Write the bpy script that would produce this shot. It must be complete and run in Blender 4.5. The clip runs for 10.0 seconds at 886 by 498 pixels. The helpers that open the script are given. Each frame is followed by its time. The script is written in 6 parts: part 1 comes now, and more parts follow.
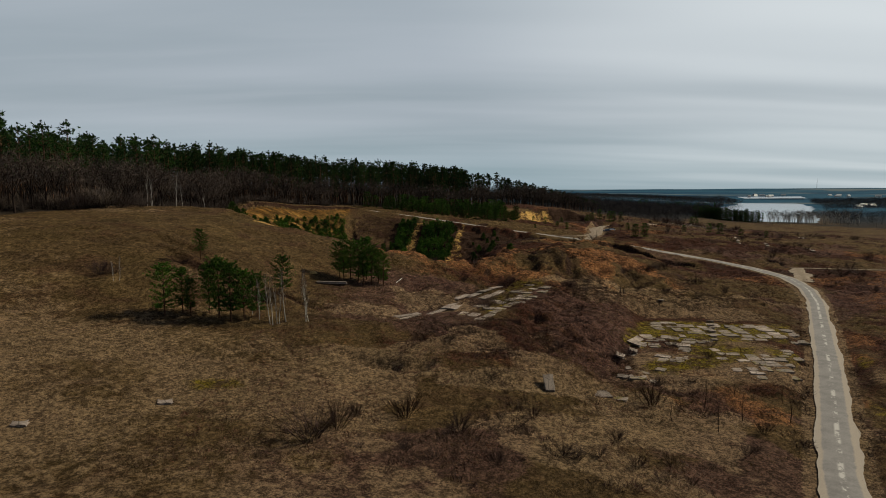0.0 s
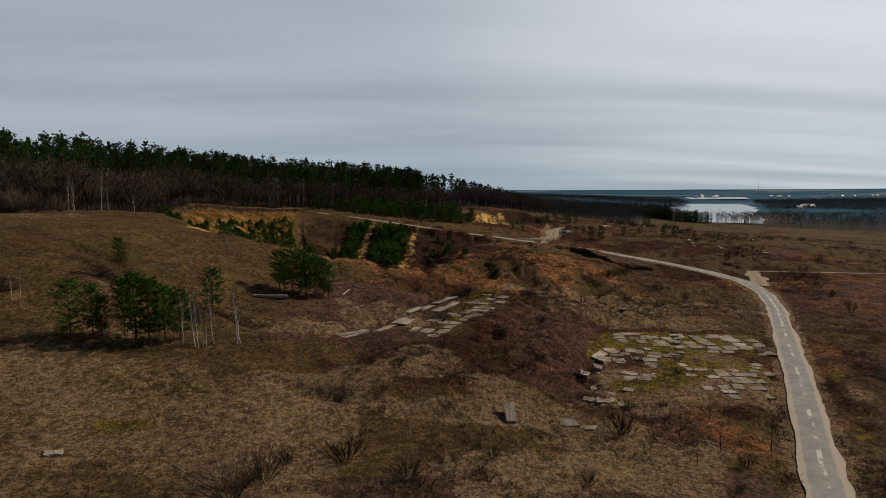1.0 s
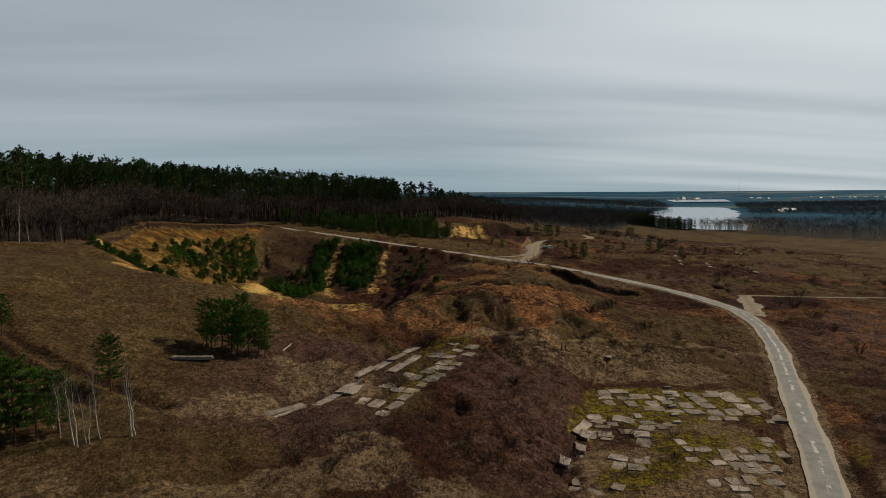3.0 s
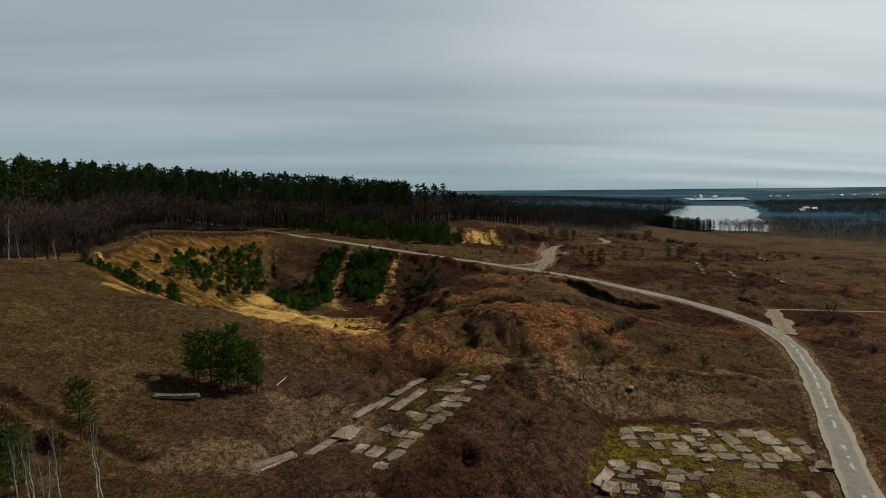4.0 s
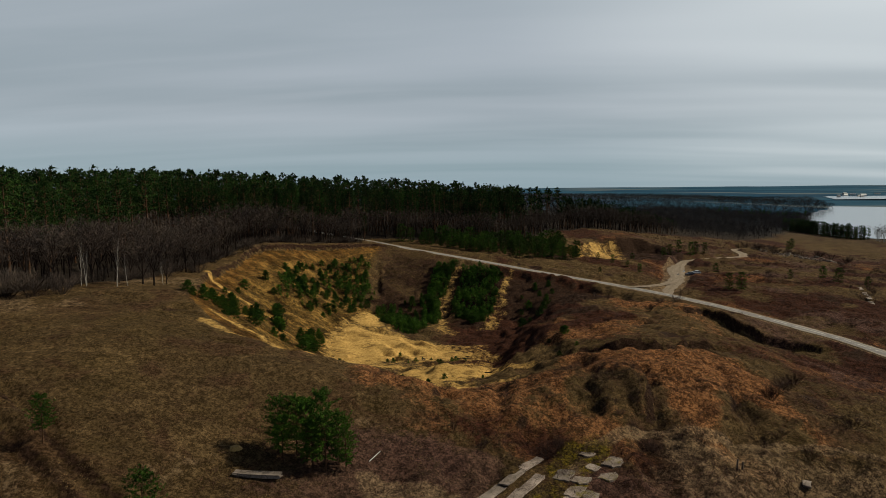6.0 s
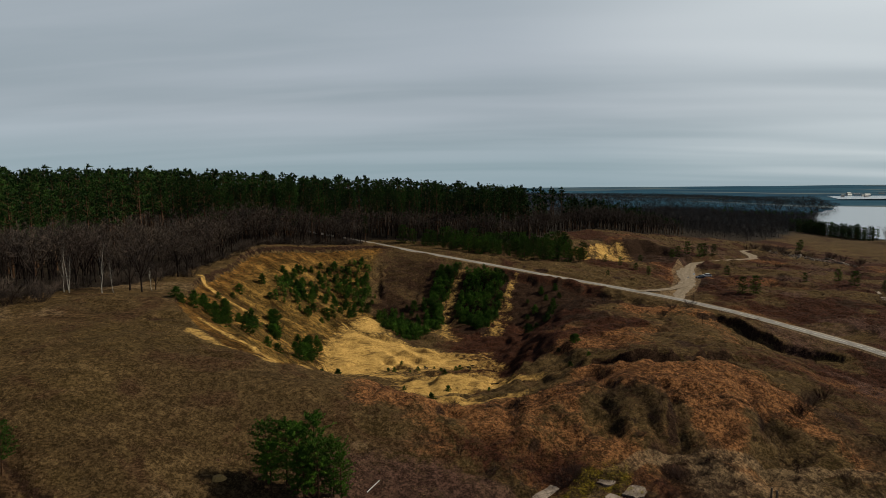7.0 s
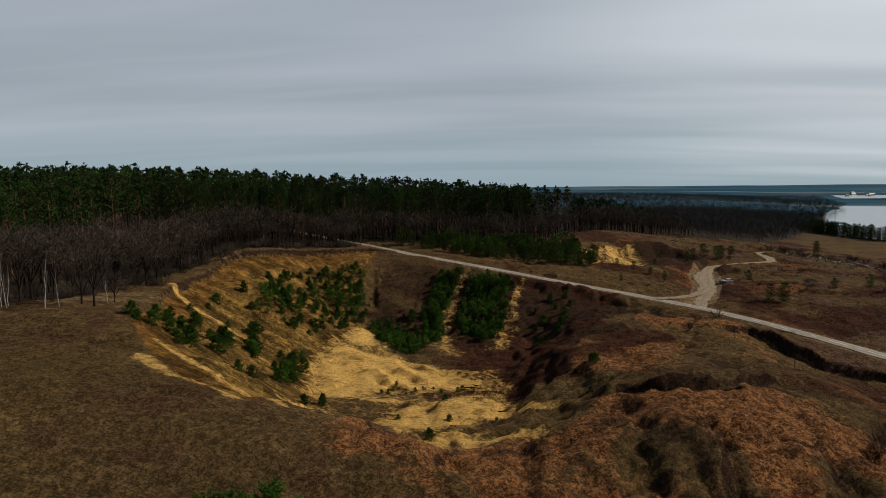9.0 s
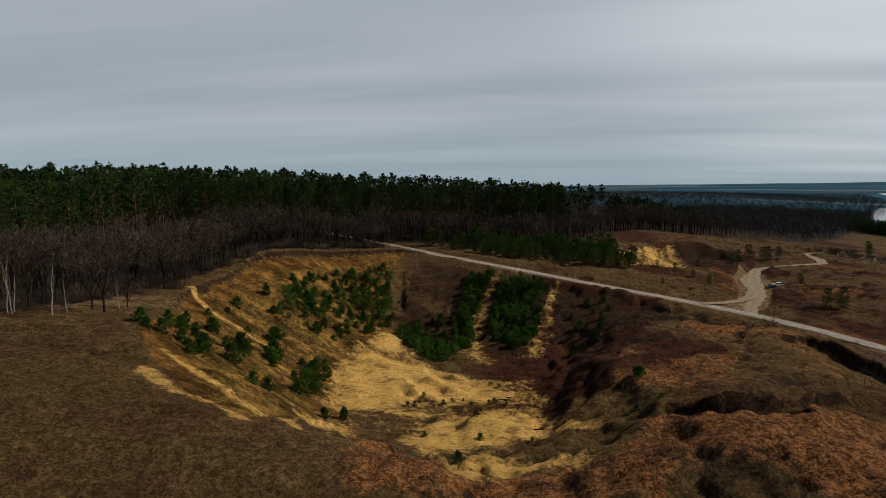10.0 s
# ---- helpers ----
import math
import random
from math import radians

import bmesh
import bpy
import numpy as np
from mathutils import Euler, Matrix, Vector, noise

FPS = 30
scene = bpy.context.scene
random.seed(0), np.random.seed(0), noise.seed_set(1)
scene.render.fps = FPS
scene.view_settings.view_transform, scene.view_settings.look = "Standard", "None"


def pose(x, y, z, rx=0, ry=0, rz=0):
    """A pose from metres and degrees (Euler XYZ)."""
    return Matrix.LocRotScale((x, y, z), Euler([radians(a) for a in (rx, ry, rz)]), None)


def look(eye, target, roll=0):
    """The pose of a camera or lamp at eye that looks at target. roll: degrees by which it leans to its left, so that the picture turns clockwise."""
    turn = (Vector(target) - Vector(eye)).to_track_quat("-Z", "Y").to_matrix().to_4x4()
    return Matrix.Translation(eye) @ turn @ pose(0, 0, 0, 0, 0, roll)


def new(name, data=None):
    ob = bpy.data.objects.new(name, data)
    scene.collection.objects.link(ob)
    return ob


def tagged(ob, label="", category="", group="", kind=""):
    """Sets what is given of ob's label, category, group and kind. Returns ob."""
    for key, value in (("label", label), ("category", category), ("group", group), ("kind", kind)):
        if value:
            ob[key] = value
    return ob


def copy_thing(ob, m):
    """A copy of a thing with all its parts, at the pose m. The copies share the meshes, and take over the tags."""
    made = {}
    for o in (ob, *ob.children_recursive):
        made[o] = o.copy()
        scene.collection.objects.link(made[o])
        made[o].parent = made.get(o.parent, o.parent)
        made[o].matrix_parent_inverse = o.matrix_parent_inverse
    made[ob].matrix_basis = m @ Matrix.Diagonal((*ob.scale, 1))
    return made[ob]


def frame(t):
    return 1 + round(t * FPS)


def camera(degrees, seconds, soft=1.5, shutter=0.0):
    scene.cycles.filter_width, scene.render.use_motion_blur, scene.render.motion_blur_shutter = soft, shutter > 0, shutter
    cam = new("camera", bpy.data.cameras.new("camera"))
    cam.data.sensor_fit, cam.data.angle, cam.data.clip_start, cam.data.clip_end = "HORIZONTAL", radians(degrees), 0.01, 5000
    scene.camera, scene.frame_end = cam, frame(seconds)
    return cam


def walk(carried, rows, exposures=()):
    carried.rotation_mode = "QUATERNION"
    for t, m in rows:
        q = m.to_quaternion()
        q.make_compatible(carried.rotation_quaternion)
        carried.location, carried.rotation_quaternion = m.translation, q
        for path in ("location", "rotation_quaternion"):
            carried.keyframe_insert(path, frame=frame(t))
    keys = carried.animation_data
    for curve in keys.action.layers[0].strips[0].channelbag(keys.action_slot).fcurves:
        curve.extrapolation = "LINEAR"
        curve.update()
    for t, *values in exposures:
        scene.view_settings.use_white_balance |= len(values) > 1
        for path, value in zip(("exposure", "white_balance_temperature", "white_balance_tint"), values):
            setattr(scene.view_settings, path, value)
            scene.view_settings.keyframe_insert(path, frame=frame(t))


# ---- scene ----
cam = camera(71.9, 10.0, soft=0.8)
PATH = [
    (0, (-0.406, -1.231, 29.785), (-0.392, 0.76, 29.594), -0.3),
    (0.5, (-0.498, 3.867, 29.716), (-0.413, 5.856, 29.525), -0.2),
    (1, (0.719, 8.733, 30.585), (0.878, 10.717, 30.394), -0.2),
    (1.5, (2.423, 13.608, 32.09), (2.618, 15.589, 31.903), -0.2),
    (2, (4.141, 18.193, 33.784), (4.348, 20.173, 33.597), -0.2),
    (2.5, (5.599, 22.434, 35.559), (5.809, 24.414, 35.371), -0.3),
    (2.7, (6.196, 24.18, 35.957), (6.408, 26.16, 35.773), -0.3),
    (3.8, (8.566, 34.252, 40.218), (8.765, 36.233, 40.019), -0.5),
    (4, (9.113, 36.099, 40.63), (9.278, 38.083, 40.437), -0.5),
    (4.5, (9.74, 40.684, 42.381), (9.775, 42.674, 42.186), -0.6),
    (5, (9.759, 45.263, 44.629), (9.649, 47.25, 44.432), -0.6),
    (5.5, (9.361, 49.778, 46.699), (9.178, 51.76, 46.499), -0.6),
    (7, (7.303, 62.163, 47.838), (7.104, 64.143, 47.634), -0.5),
    (7.5, (7.12, 66.747, 47.691), (6.916, 68.727, 47.488), -0.5),
    (8, (6.793, 71.654, 47.607), (6.587, 73.633, 47.403), -0.6),
    (8.5, (6.171, 76.321, 47.606), (5.967, 78.3, 47.401), -0.6),
    (9, (5.473, 81.366, 47.469), (5.272, 83.345, 47.263), -0.5),
    (9.5, (4.916, 86.127, 47.321), (4.673, 88.102, 47.114), -0.6),
    (10, (4.436, 91.282, 47.206), (4.136, 93.249, 46.998), -0.7),
]
walk(cam, [(t, look(eye, target, roll)) for t, eye, target, roll in PATH],
     [(0, 0.0, 6500, 2), (1, 0.0, 6500, 8), (2, -0.02, 6500, 9), (2.7, -0.04, 6500, 4), (4.5, -0.06, 6500, -1), (5.5, -0.05, 6500, 1), (7.5, -0.03, 6500, 2), (10, -0.03, 6500, 5)])

# ---- light ----
SUN_AZ, SUN_EL = 74.0, 38.0          # degrees right of +y, degrees above the horizon
to_sun = Vector((math.sin(radians(SUN_AZ)) * math.cos(radians(SUN_EL)),
                 math.cos(radians(SUN_AZ)) * math.cos(radians(SUN_EL)), math.sin(radians(SUN_EL))))
sun_data = bpy.data.lights.new("sun", "SUN")
sun_data.energy, sun_data.angle, sun_data.color = 5.0, radians(4.0), (1.0, 0.88, 0.70)
sun = new("sun", sun_data)
sun.matrix_world = look(to_sun * 400, (0, 0, 0))


class Nodes:
    """Short hand for building a node tree."""

    def __init__(self, tree):
        self.tree = tree

    def add(self, kind, **inputs):
        n = self.tree.nodes.new(kind)
        for k, v in inputs.items():
            self.put(n, k, v)
        return n

    def put(self, n, key, v):
        s = n.inputs[int(key[1:])] if key[0] == "i" and key[1:].isdigit() else n.inputs[key.replace("_", " ")]
        if isinstance(v, bpy.types.NodeSocket):
            self.tree.links.new(v, s)
        else:
            s.default_value = v

    def maths(self, op, a, b=0.0, clamp=False):
        n = self.tree.nodes.new("ShaderNodeMath")
        n.operation, n.use_clamp = op, clamp
        self.put(n, "i0", a)
        self.put(n, "i1", b)
        return n.outputs[0]

    def mix(self, f, a, b, how="MIX"):
        n = self.tree.nodes.new("ShaderNodeMixRGB")
        n.blend_type = how
        for k, v in (("i0", f), ("i1", a), ("i2", b)):
            self.put(n, k, (*v, 1.0) if isinstance(v, tuple) and len(v) == 3 else v)
        return n.outputs[0]

    def span(self, v, a, b, c=0.0, d=1.0):
        n = self.tree.nodes.new("ShaderNodeMapRange")
        n.interpolation_type = "SMOOTHSTEP"
        for k, x in enumerate((v, a, b, c, d)):
            self.put(n, "i%d" % k, x)
        return n.outputs[0]

    def noise(self, vec, scale, detail=4.0, rough=0.6, warp=0.0):
        n = self.tree.nodes.new("ShaderNodeTexNoise")
        for k, v in (("Vector", vec), ("Scale", scale), ("Detail", detail), ("Roughness", rough), ("Distortion", warp)):
            self.put(n, k, v)
        return n.outputs["Fac"]

    def scaled(self, vec, s):
        n = self.tree.nodes.new("ShaderNodeVectorMath")
        n.operation = "MULTIPLY"
        self.put(n, "i0", vec)
        n.inputs[1].default_value = s
        return n.outputs[0]


# a high layer of cloud under a pale sky
world = bpy.data.worlds.new("overcast_sky")
scene.world = world
world.use_nodes = True
world.node_tree.nodes.clear()
W = Nodes(world.node_tree)
sky = W.add("ShaderNodeTexSky")
sky.sky_type, sky.sun_disc = "NISHITA", False
sky.sun_elevation, sky.sun_rotation = radians(SUN_EL), radians(SUN_AZ)
way = W.add("ShaderNodeTexCoord").outputs["Generated"]
xyz = W.add("ShaderNodeSeparateXYZ", Vector=way)
up = W.maths("MAXIMUM", W.maths("ADD", xyz.outputs[2], 0.10), 0.04)
flat = W.add("ShaderNodeCombineXYZ", X=W.maths("DIVIDE", xyz.outputs[0], up), Y=W.maths("DIVIDE", xyz.outputs[1], up), Z=0.0).outputs[0]
turned = W.add("ShaderNodeMapping", Vector=flat, Rotation=(0, 0, radians(9)), Scale=(0.22, 1.0, 1.0)).outputs[0]
bands = W.noise(turned, 0.6, 3.0, 0.45, 0.2)
wisps = W.noise(turned, 3.0, 5.0, 0.55, 0.5)
toward = W.add("ShaderNodeVectorMath")
toward.operation = "DOT_PRODUCT"
W.put(toward, "i0", way)
toward.inputs[1].default_value = (0.59, 0.66, 0.46)
glow = W.span(toward.outputs["Value"], 0.72, 1.0)
veil = W.mix(W.span(bands, 0.30, 0.70), (0.320, 0.365, 0.425), (0.490, 0.515, 0.595))
veil = W.mix(W.span(wisps, 0.35, 0.8, 0.0, 0.16), veil, (0.56, 0.57, 0.65))
low = W.span(xyz.outputs[2], 0.0, 0.13, 1.0, 0.0)
veil = W.mix(W.maths("MULTIPLY", low, 0.75), veil, (0.290, 0.385, 0.455))
veil = W.mix(W.maths("MULTIPLY", glow, W.span(bands, 0.3, 0.75, 0.25, 1.0)), veil, (0.80, 0.81, 0.86))
veil = W.mix(1.0, veil, W.mix(W.span(toward.outputs["Value"], -1.0, -0.25), (0.35, 0.35, 0.35), (1.0, 1.0, 1.0)), "MULTIPLY")
thin = W.mix(W.span(xyz.outputs[2], 0.30, 0.52, 0.92, 0.10), W.mix(1.0, sky.outputs[0], (0.04, 0.04, 0.04), "MULTIPLY"), veil)
back = W.add("ShaderNodeBackground", Color=thin, Strength=1.0)
out = W.add("ShaderNodeOutputWorld", Surface=back.outputs[0])


# ---- materials ----
def material(name, rough=0.9, metal=0.0, spec=0.3):
    m = bpy.data.materials.new(name)
    m.use_nodes = True
    m.node_tree.nodes.clear()
    n = Nodes(m.node_tree)
    b = n.add("ShaderNodeBsdfPrincipled", Roughness=rough, Metallic=metal)
    b.inputs["Specular IOR Level"].default_value = spec
    o = n.add("ShaderNodeOutputMaterial", Surface=b.outputs[0])
    return m, n, b, n.add("ShaderNodeTexCoord").outputs["Object"]


def bump(n, b, height, strength, distance):
    k = n.add("ShaderNodeBump", Strength=strength, Distance=distance, Height=height)
    n.put(b, "Normal", k.outputs[0])


def plain(name, low, high, scale, rough=0.9, metal=0.0, spec=0.3, relief=0.0, vary=0.0):
    """Two tones in two sizes of noise, with relief; vary: how much each object differs."""
    m, n, b, at = material(name, rough, metal, spec)
    f = n.maths("ADD", n.maths("MULTIPLY", n.noise(at, scale), 0.6), n.maths("MULTIPLY", n.noise(at, scale * 7), 0.4))
    c = n.mix(n.span(f, 0.35, 0.65), low, high)
    if vary:
        r = n.add("ShaderNodeObjectInfo").outputs["Random"]
        c = n.mix(1.0, c, n.mix(r, (1 - vary,) * 3, (1 + vary,) * 3), "MULTIPLY")
    n.put(b, "Base Color", c)
    if relief:
        bump(n, b, f, 0.6, relief)
    return m


def leafy(name, dark, light, tip, vary=0.35):
    """Foliage whose every tuft has its own tone."""
    m, n, b, at = material(name, 0.8, 0.0, 0.08)
    isle = n.add("ShaderNodeNewGeometry").outputs["Random Per Island"]
    r = n.add("ShaderNodeObjectInfo").outputs["Random"]
    c = n.mix(isle, dark, light)
    c = n.mix(n.span(n.noise(at, 0.9, 2.0), 0.5, 0.75, 0.0, 0.5), c, tip)
    c = n.mix(1.0, c, n.mix(r, (1 - vary,) * 3, (1 + vary * 0.8, 1 + vary, 1 + vary * 0.5)), "MULTIPLY")
    stand_tone = n.noise(n.add("ShaderNodeNewGeometry").outputs["Position"], 0.13, 3.0, 0.6)
    c = n.mix(1.0, c, n.mix(n.span(stand_tone, 0.35, 0.65), (0.62, 0.66, 0.70), (1.35, 1.30, 1.15)), "MULTIPLY")
    n.put(b, "Base Color", c)
    return m


M_NEEDLE = leafy("pine_needles", (0.015, 0.040, 0.005), (0.066, 0.132, 0.016), (0.11, 0.160, 0.024))
M_NEEDLE_LOW = leafy("thicket_pine_needles", (0.011, 0.028, 0.004), (0.044, 0.092, 0.011), (0.078, 0.120, 0.016))
M_NEEDLE_DARK = leafy("old_pine_needles", (0.007, 0.020, 0.005), (0.024, 0.050, 0.011), (0.041, 0.062, 0.014))
M_BARK = plain("pine_bark", (0.030, 0.018, 0.012), (0.10, 0.052, 0.028), 2.5, spec=0.08, relief=0.02, vary=0.25)
M_GREYBARK = plain("bare_bark", (0.009, 0.006, 0.005), (0.026, 0.018, 0.015), 2.0, spec=0.08, vary=0.35)
M_TWIG = leafy("bare_twigs", (0.022, 0.016, 0.0155), (0.082, 0.061, 0.059), (0.078, 0.054, 0.049), 0.3)
M_BIRCH = plain("birch_bark", (0.12, 0.108, 0.095), (0.42, 0.39, 0.35), 3.0, rough=0.7, vary=0.2)
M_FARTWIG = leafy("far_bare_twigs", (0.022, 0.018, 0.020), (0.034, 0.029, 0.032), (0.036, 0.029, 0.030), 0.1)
M_SHRUB = leafy("shrub_twigs", (0.024, 0.014, 0.014), (0.084, 0.048, 0.045), (0.105, 0.054, 0.046), 0.4)
M_GRASS = leafy("dry_grass_blades", (0.050, 0.033, 0.018), (0.190, 0.132, 0.070), (0.15, 0.085, 0.040), 0.1)
M_WEED = leafy("dry_weed_stems", (0.028, 0.014, 0.012), (0.130, 0.064, 0.050), (0.19, 0.080, 0.040), 0.1)
M_WHITE = plain("car_white_paint", (0.60, 0.61, 0.63), (0.70, 0.71, 0.73), 0.4, rough=0.25, spec=0.5)
M_NAVY = plain("car_dark_paint", (0.012, 0.015, 0.03), (0.02, 0.024, 0.045), 0.4, rough=0.22, spec=0.5)
M_GLASS = plain("car_glass", (0.012, 0.014, 0.016), (0.016, 0.018, 0.02), 0.5, rough=0.06, spec=0.6)
M_TYRE = plain("tyre_rubber", (0.012, 0.012, 0.012), (0.022, 0.021, 0.02), 3.0, rough=0.85)
M_RIM = plain("wheel_metal", (0.3, 0.3, 0.31), (0.4, 0.4, 0.41), 3.0, rough=0.35, metal=0.9)
M_LAMP = plain("lamp_lens", (0.5, 0.5, 0.5), (0.6, 0.6, 0.6), 3.0, rough=0.1)
M_REDLAMP = plain("tail_lamp", (0.25, 0.01, 0.01), (0.3, 0.015, 0.012), 3.0, rough=0.15)
M_WOOD = plain("weathered_wood", (0.06, 0.045, 0.035), (0.14, 0.11, 0.085), 3.0, relief=0.01)
M_ROOF = plain("far_roof", (0.13, 0.14, 0.16), (0.30, 0.31, 0.33), 0.2, rough=0.5, vary=0.4)
M_WALL = plain("far_wall", (0.35, 0.34, 0.33), (0.6, 0.6, 0.58), 0.2, vary=0.3)
M_STEEL = plain("mast_steel", (0.12, 0.12, 0.13), (0.2, 0.2, 0.21), 1.0, rough=0.5, metal=0.5)
M_LITTER = plain("pale_litter", (0.4, 0.4, 0.4), (0.6, 0.6, 0.58), 2.0, vary=0.4)


def concrete(name, moss):
    m, n, b, at = material(name, 0.92, 0.0, 0.2)
    isle = n.add("ShaderNodeObjectInfo").outputs["Random"]
    place = n.add("ShaderNodeNewGeometry").outputs["Position"]
    big = n.noise(place, 0.35, 4.0, 0.6)
    fine = n.noise(place, 5.0, 5.0, 0.7)
    c = n.mix(n.span(n.maths("ADD", n.maths("MULTIPLY", big, 0.55), n.maths("MULTIPLY", fine, 0.45)), 0.36, 0.66), (0.12, 0.094, 0.080), (0.34, 0.285, 0.248))
    c = n.mix(1.0, c, n.mix(isle, (0.55, 0.53, 0.51), (1.08, 1.03, 1.0)), "MULTIPLY")
    c = n.mix(n.span(n.noise(place, 1.6, 5.0, 0.7), 0.54, 0.68, 0.0, 0.7), c, (0.060, 0.042, 0.026))
    if moss:
        c = n.mix(n.span(n.noise(place, 0.45, 6.0, 0.75), 0.52, 0.62, 0.0, 0.8), c, n.mix(n.noise(place, 2.0), (0.035, 0.030, 0.006), (0.19, 0.140, 0.014)))
    crack = n.add("ShaderNodeTexVoronoi", Vector=place, Scale=0.55)
    crack.feature = "DISTANCE_TO_EDGE"
    c = n.mix(n.span(crack.outputs["Distance"], 0.0, 0.035, 0.7, 0.0), c, (0.03, 0.024, 0.016))
    n.put(b, "Base Color", c)
    bump(n, b, fine, 0.5, 0.03)
    return m


M_CONCRETE = concrete("weathered_concrete", False)
M_MOSSY = concrete("mossy_concrete", True)

# the ground: dry turf with patches of rust-coloured weeds, green moss, bare soil and sand
M_GROUND, G, gb, _ = material("dry_turf", 0.97, 0.0, 0.03)
gp = G.add("ShaderNodeNewGeometry").outputs["Position"]
gm = G.add("ShaderNodeAttribute")
gm.attribute_name = "cover"
cover = G.add("ShaderNodeSeparateColor", Color=gm.outputs["Color"])
gm2 = G.add("ShaderNodeAttribute")
gm2.attribute_name = "cover_more"
cover2 = G.add("ShaderNodeSeparateColor", Color=gm2.outputs["Color"])
n_huge = G.noise(gp, 0.035, 4.0, 0.6, 0.4)
n_big = G.noise(gp, 0.16, 5.0, 0.62, 0.6)
n_mid = G.noise(gp, 0.75, 5.0, 0.7, 0.4)
n_fine = G.noise(gp, 3.2, 7.0, 0.85)
wander = G.add("ShaderNodeTexNoise", Vector=gp, Scale=1.4, Detail=3.0)
shifted = G.add("ShaderNodeVectorMath")
shifted.operation = "MULTIPLY_ADD"
G.put(shifted, "i0", wander.outputs["Color"])
shifted.inputs[1].default_value = (1.6, 1.6, 1.6)
G.put(shifted, "i2", gp)
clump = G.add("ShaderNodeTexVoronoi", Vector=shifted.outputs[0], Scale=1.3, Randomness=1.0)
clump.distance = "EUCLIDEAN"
# Gaps between clumps darken the colours as their shade would, and lower the bump
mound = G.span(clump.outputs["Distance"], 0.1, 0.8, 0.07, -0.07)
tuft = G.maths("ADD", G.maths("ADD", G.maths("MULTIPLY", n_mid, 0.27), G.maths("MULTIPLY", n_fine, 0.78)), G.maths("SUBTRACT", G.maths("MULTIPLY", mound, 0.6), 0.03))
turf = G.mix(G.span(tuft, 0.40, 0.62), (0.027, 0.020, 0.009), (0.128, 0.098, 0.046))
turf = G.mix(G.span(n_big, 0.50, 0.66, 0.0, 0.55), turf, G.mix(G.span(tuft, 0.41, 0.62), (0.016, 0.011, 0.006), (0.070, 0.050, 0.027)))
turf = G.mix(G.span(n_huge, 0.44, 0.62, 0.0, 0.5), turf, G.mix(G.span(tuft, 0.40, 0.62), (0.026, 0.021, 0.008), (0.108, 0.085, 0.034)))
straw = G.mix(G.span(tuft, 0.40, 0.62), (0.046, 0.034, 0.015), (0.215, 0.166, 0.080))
turf = G.mix(G.span(G.noise(G.scaled(gp, (0.6, 1.5, 1.0)), 0.11, 6.0, 0.68, 0.8), 0.48, 0.66, 0.0, 0.62), turf, straw)
patchy = G.noise(gp, 0.085, 5.0, 0.6, 0.9)
turf = G.mix(G.span(patchy, 0.50, 0.64, 0.0, 0.6), turf, G.mix(G.span(tuft, 0.41, 0.62), (0.024, 0.013, 0.008), (0.098, 0.060, 0.038)))
drift = G.noise(G.scaled(gp, (0.05, 0.30, 0.0)), 1.0, 5.0, 0.62, 0.6)
turf = G.mix(G.span(drift, 0.52, 0.70, 0.0, 0.6), turf, G.mix(G.span(tuft, 0.41, 0.62), (0.014, 0.010, 0.006), (0.062, 0.045, 0.024)))
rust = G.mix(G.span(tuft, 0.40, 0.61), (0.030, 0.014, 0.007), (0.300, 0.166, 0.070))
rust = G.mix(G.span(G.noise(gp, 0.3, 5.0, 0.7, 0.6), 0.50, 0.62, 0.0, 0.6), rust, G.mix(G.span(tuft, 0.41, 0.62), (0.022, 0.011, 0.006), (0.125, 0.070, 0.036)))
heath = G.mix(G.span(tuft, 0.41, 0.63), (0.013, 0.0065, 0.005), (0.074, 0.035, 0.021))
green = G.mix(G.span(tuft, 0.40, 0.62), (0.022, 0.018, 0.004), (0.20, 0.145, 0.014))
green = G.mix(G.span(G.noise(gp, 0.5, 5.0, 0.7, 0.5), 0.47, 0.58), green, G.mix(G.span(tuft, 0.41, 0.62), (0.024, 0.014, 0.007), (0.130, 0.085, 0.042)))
# Bare soil, dark enough to hold the shade of steep banks as colour
soil_and_shade = G.mix(G.span(tuft, 0.40, 0.64), (0.011, 0.007, 0.005), (0.058, 0.038, 0.025))
grain = G.noise(gp, 1.3, 6.0, 0.7, 0.8)
sand_tone = G.noise(G.scaled(gp, (0.10, 0.35, 0.3)), 1.0, 5.0, 0.65, 1.2)
sandy = G.mix(G.span(G.maths("ADD", G.maths("MULTIPLY", grain, 0.6), G.maths("MULTIPLY", n_fine, 0.4)), 0.30, 0.66), (0.185, 0.105, 0.028), (0.62, 0.385, 0.125))
sandy = G.mix(G.span(sand_tone, 0.53, 0.64, 0.0, 0.75), sandy, (0.115, 0.062, 0.022))
sandy = G.mix(G.span(G.noise(G.scaled(gp, (0.25, 0.9, 0.8)), 1.0, 6.0, 0.7, 1.5), 0.56, 0.64, 0.0, 0.6), sandy, (0.21, 0.118, 0.042))


def ragged(mask, strength=1.0):
    """A mask whose border is broken up by the noise."""
    edge = G.maths("ADD", G.maths("MULTIPLY", n_mid, 0.55), G.maths("MULTIPLY", n_big, 0.45))
    lift = G.maths("ADD", mask, G.maths("MULTIPLY", G.maths("SUBTRACT", edge, 0.5), 1.5))
    return G.maths("MULTIPLY", G.span(lift, 0.34, 0.66), G.maths("MULTIPLY", G.span(mask, 0.0, 0.12), strength))


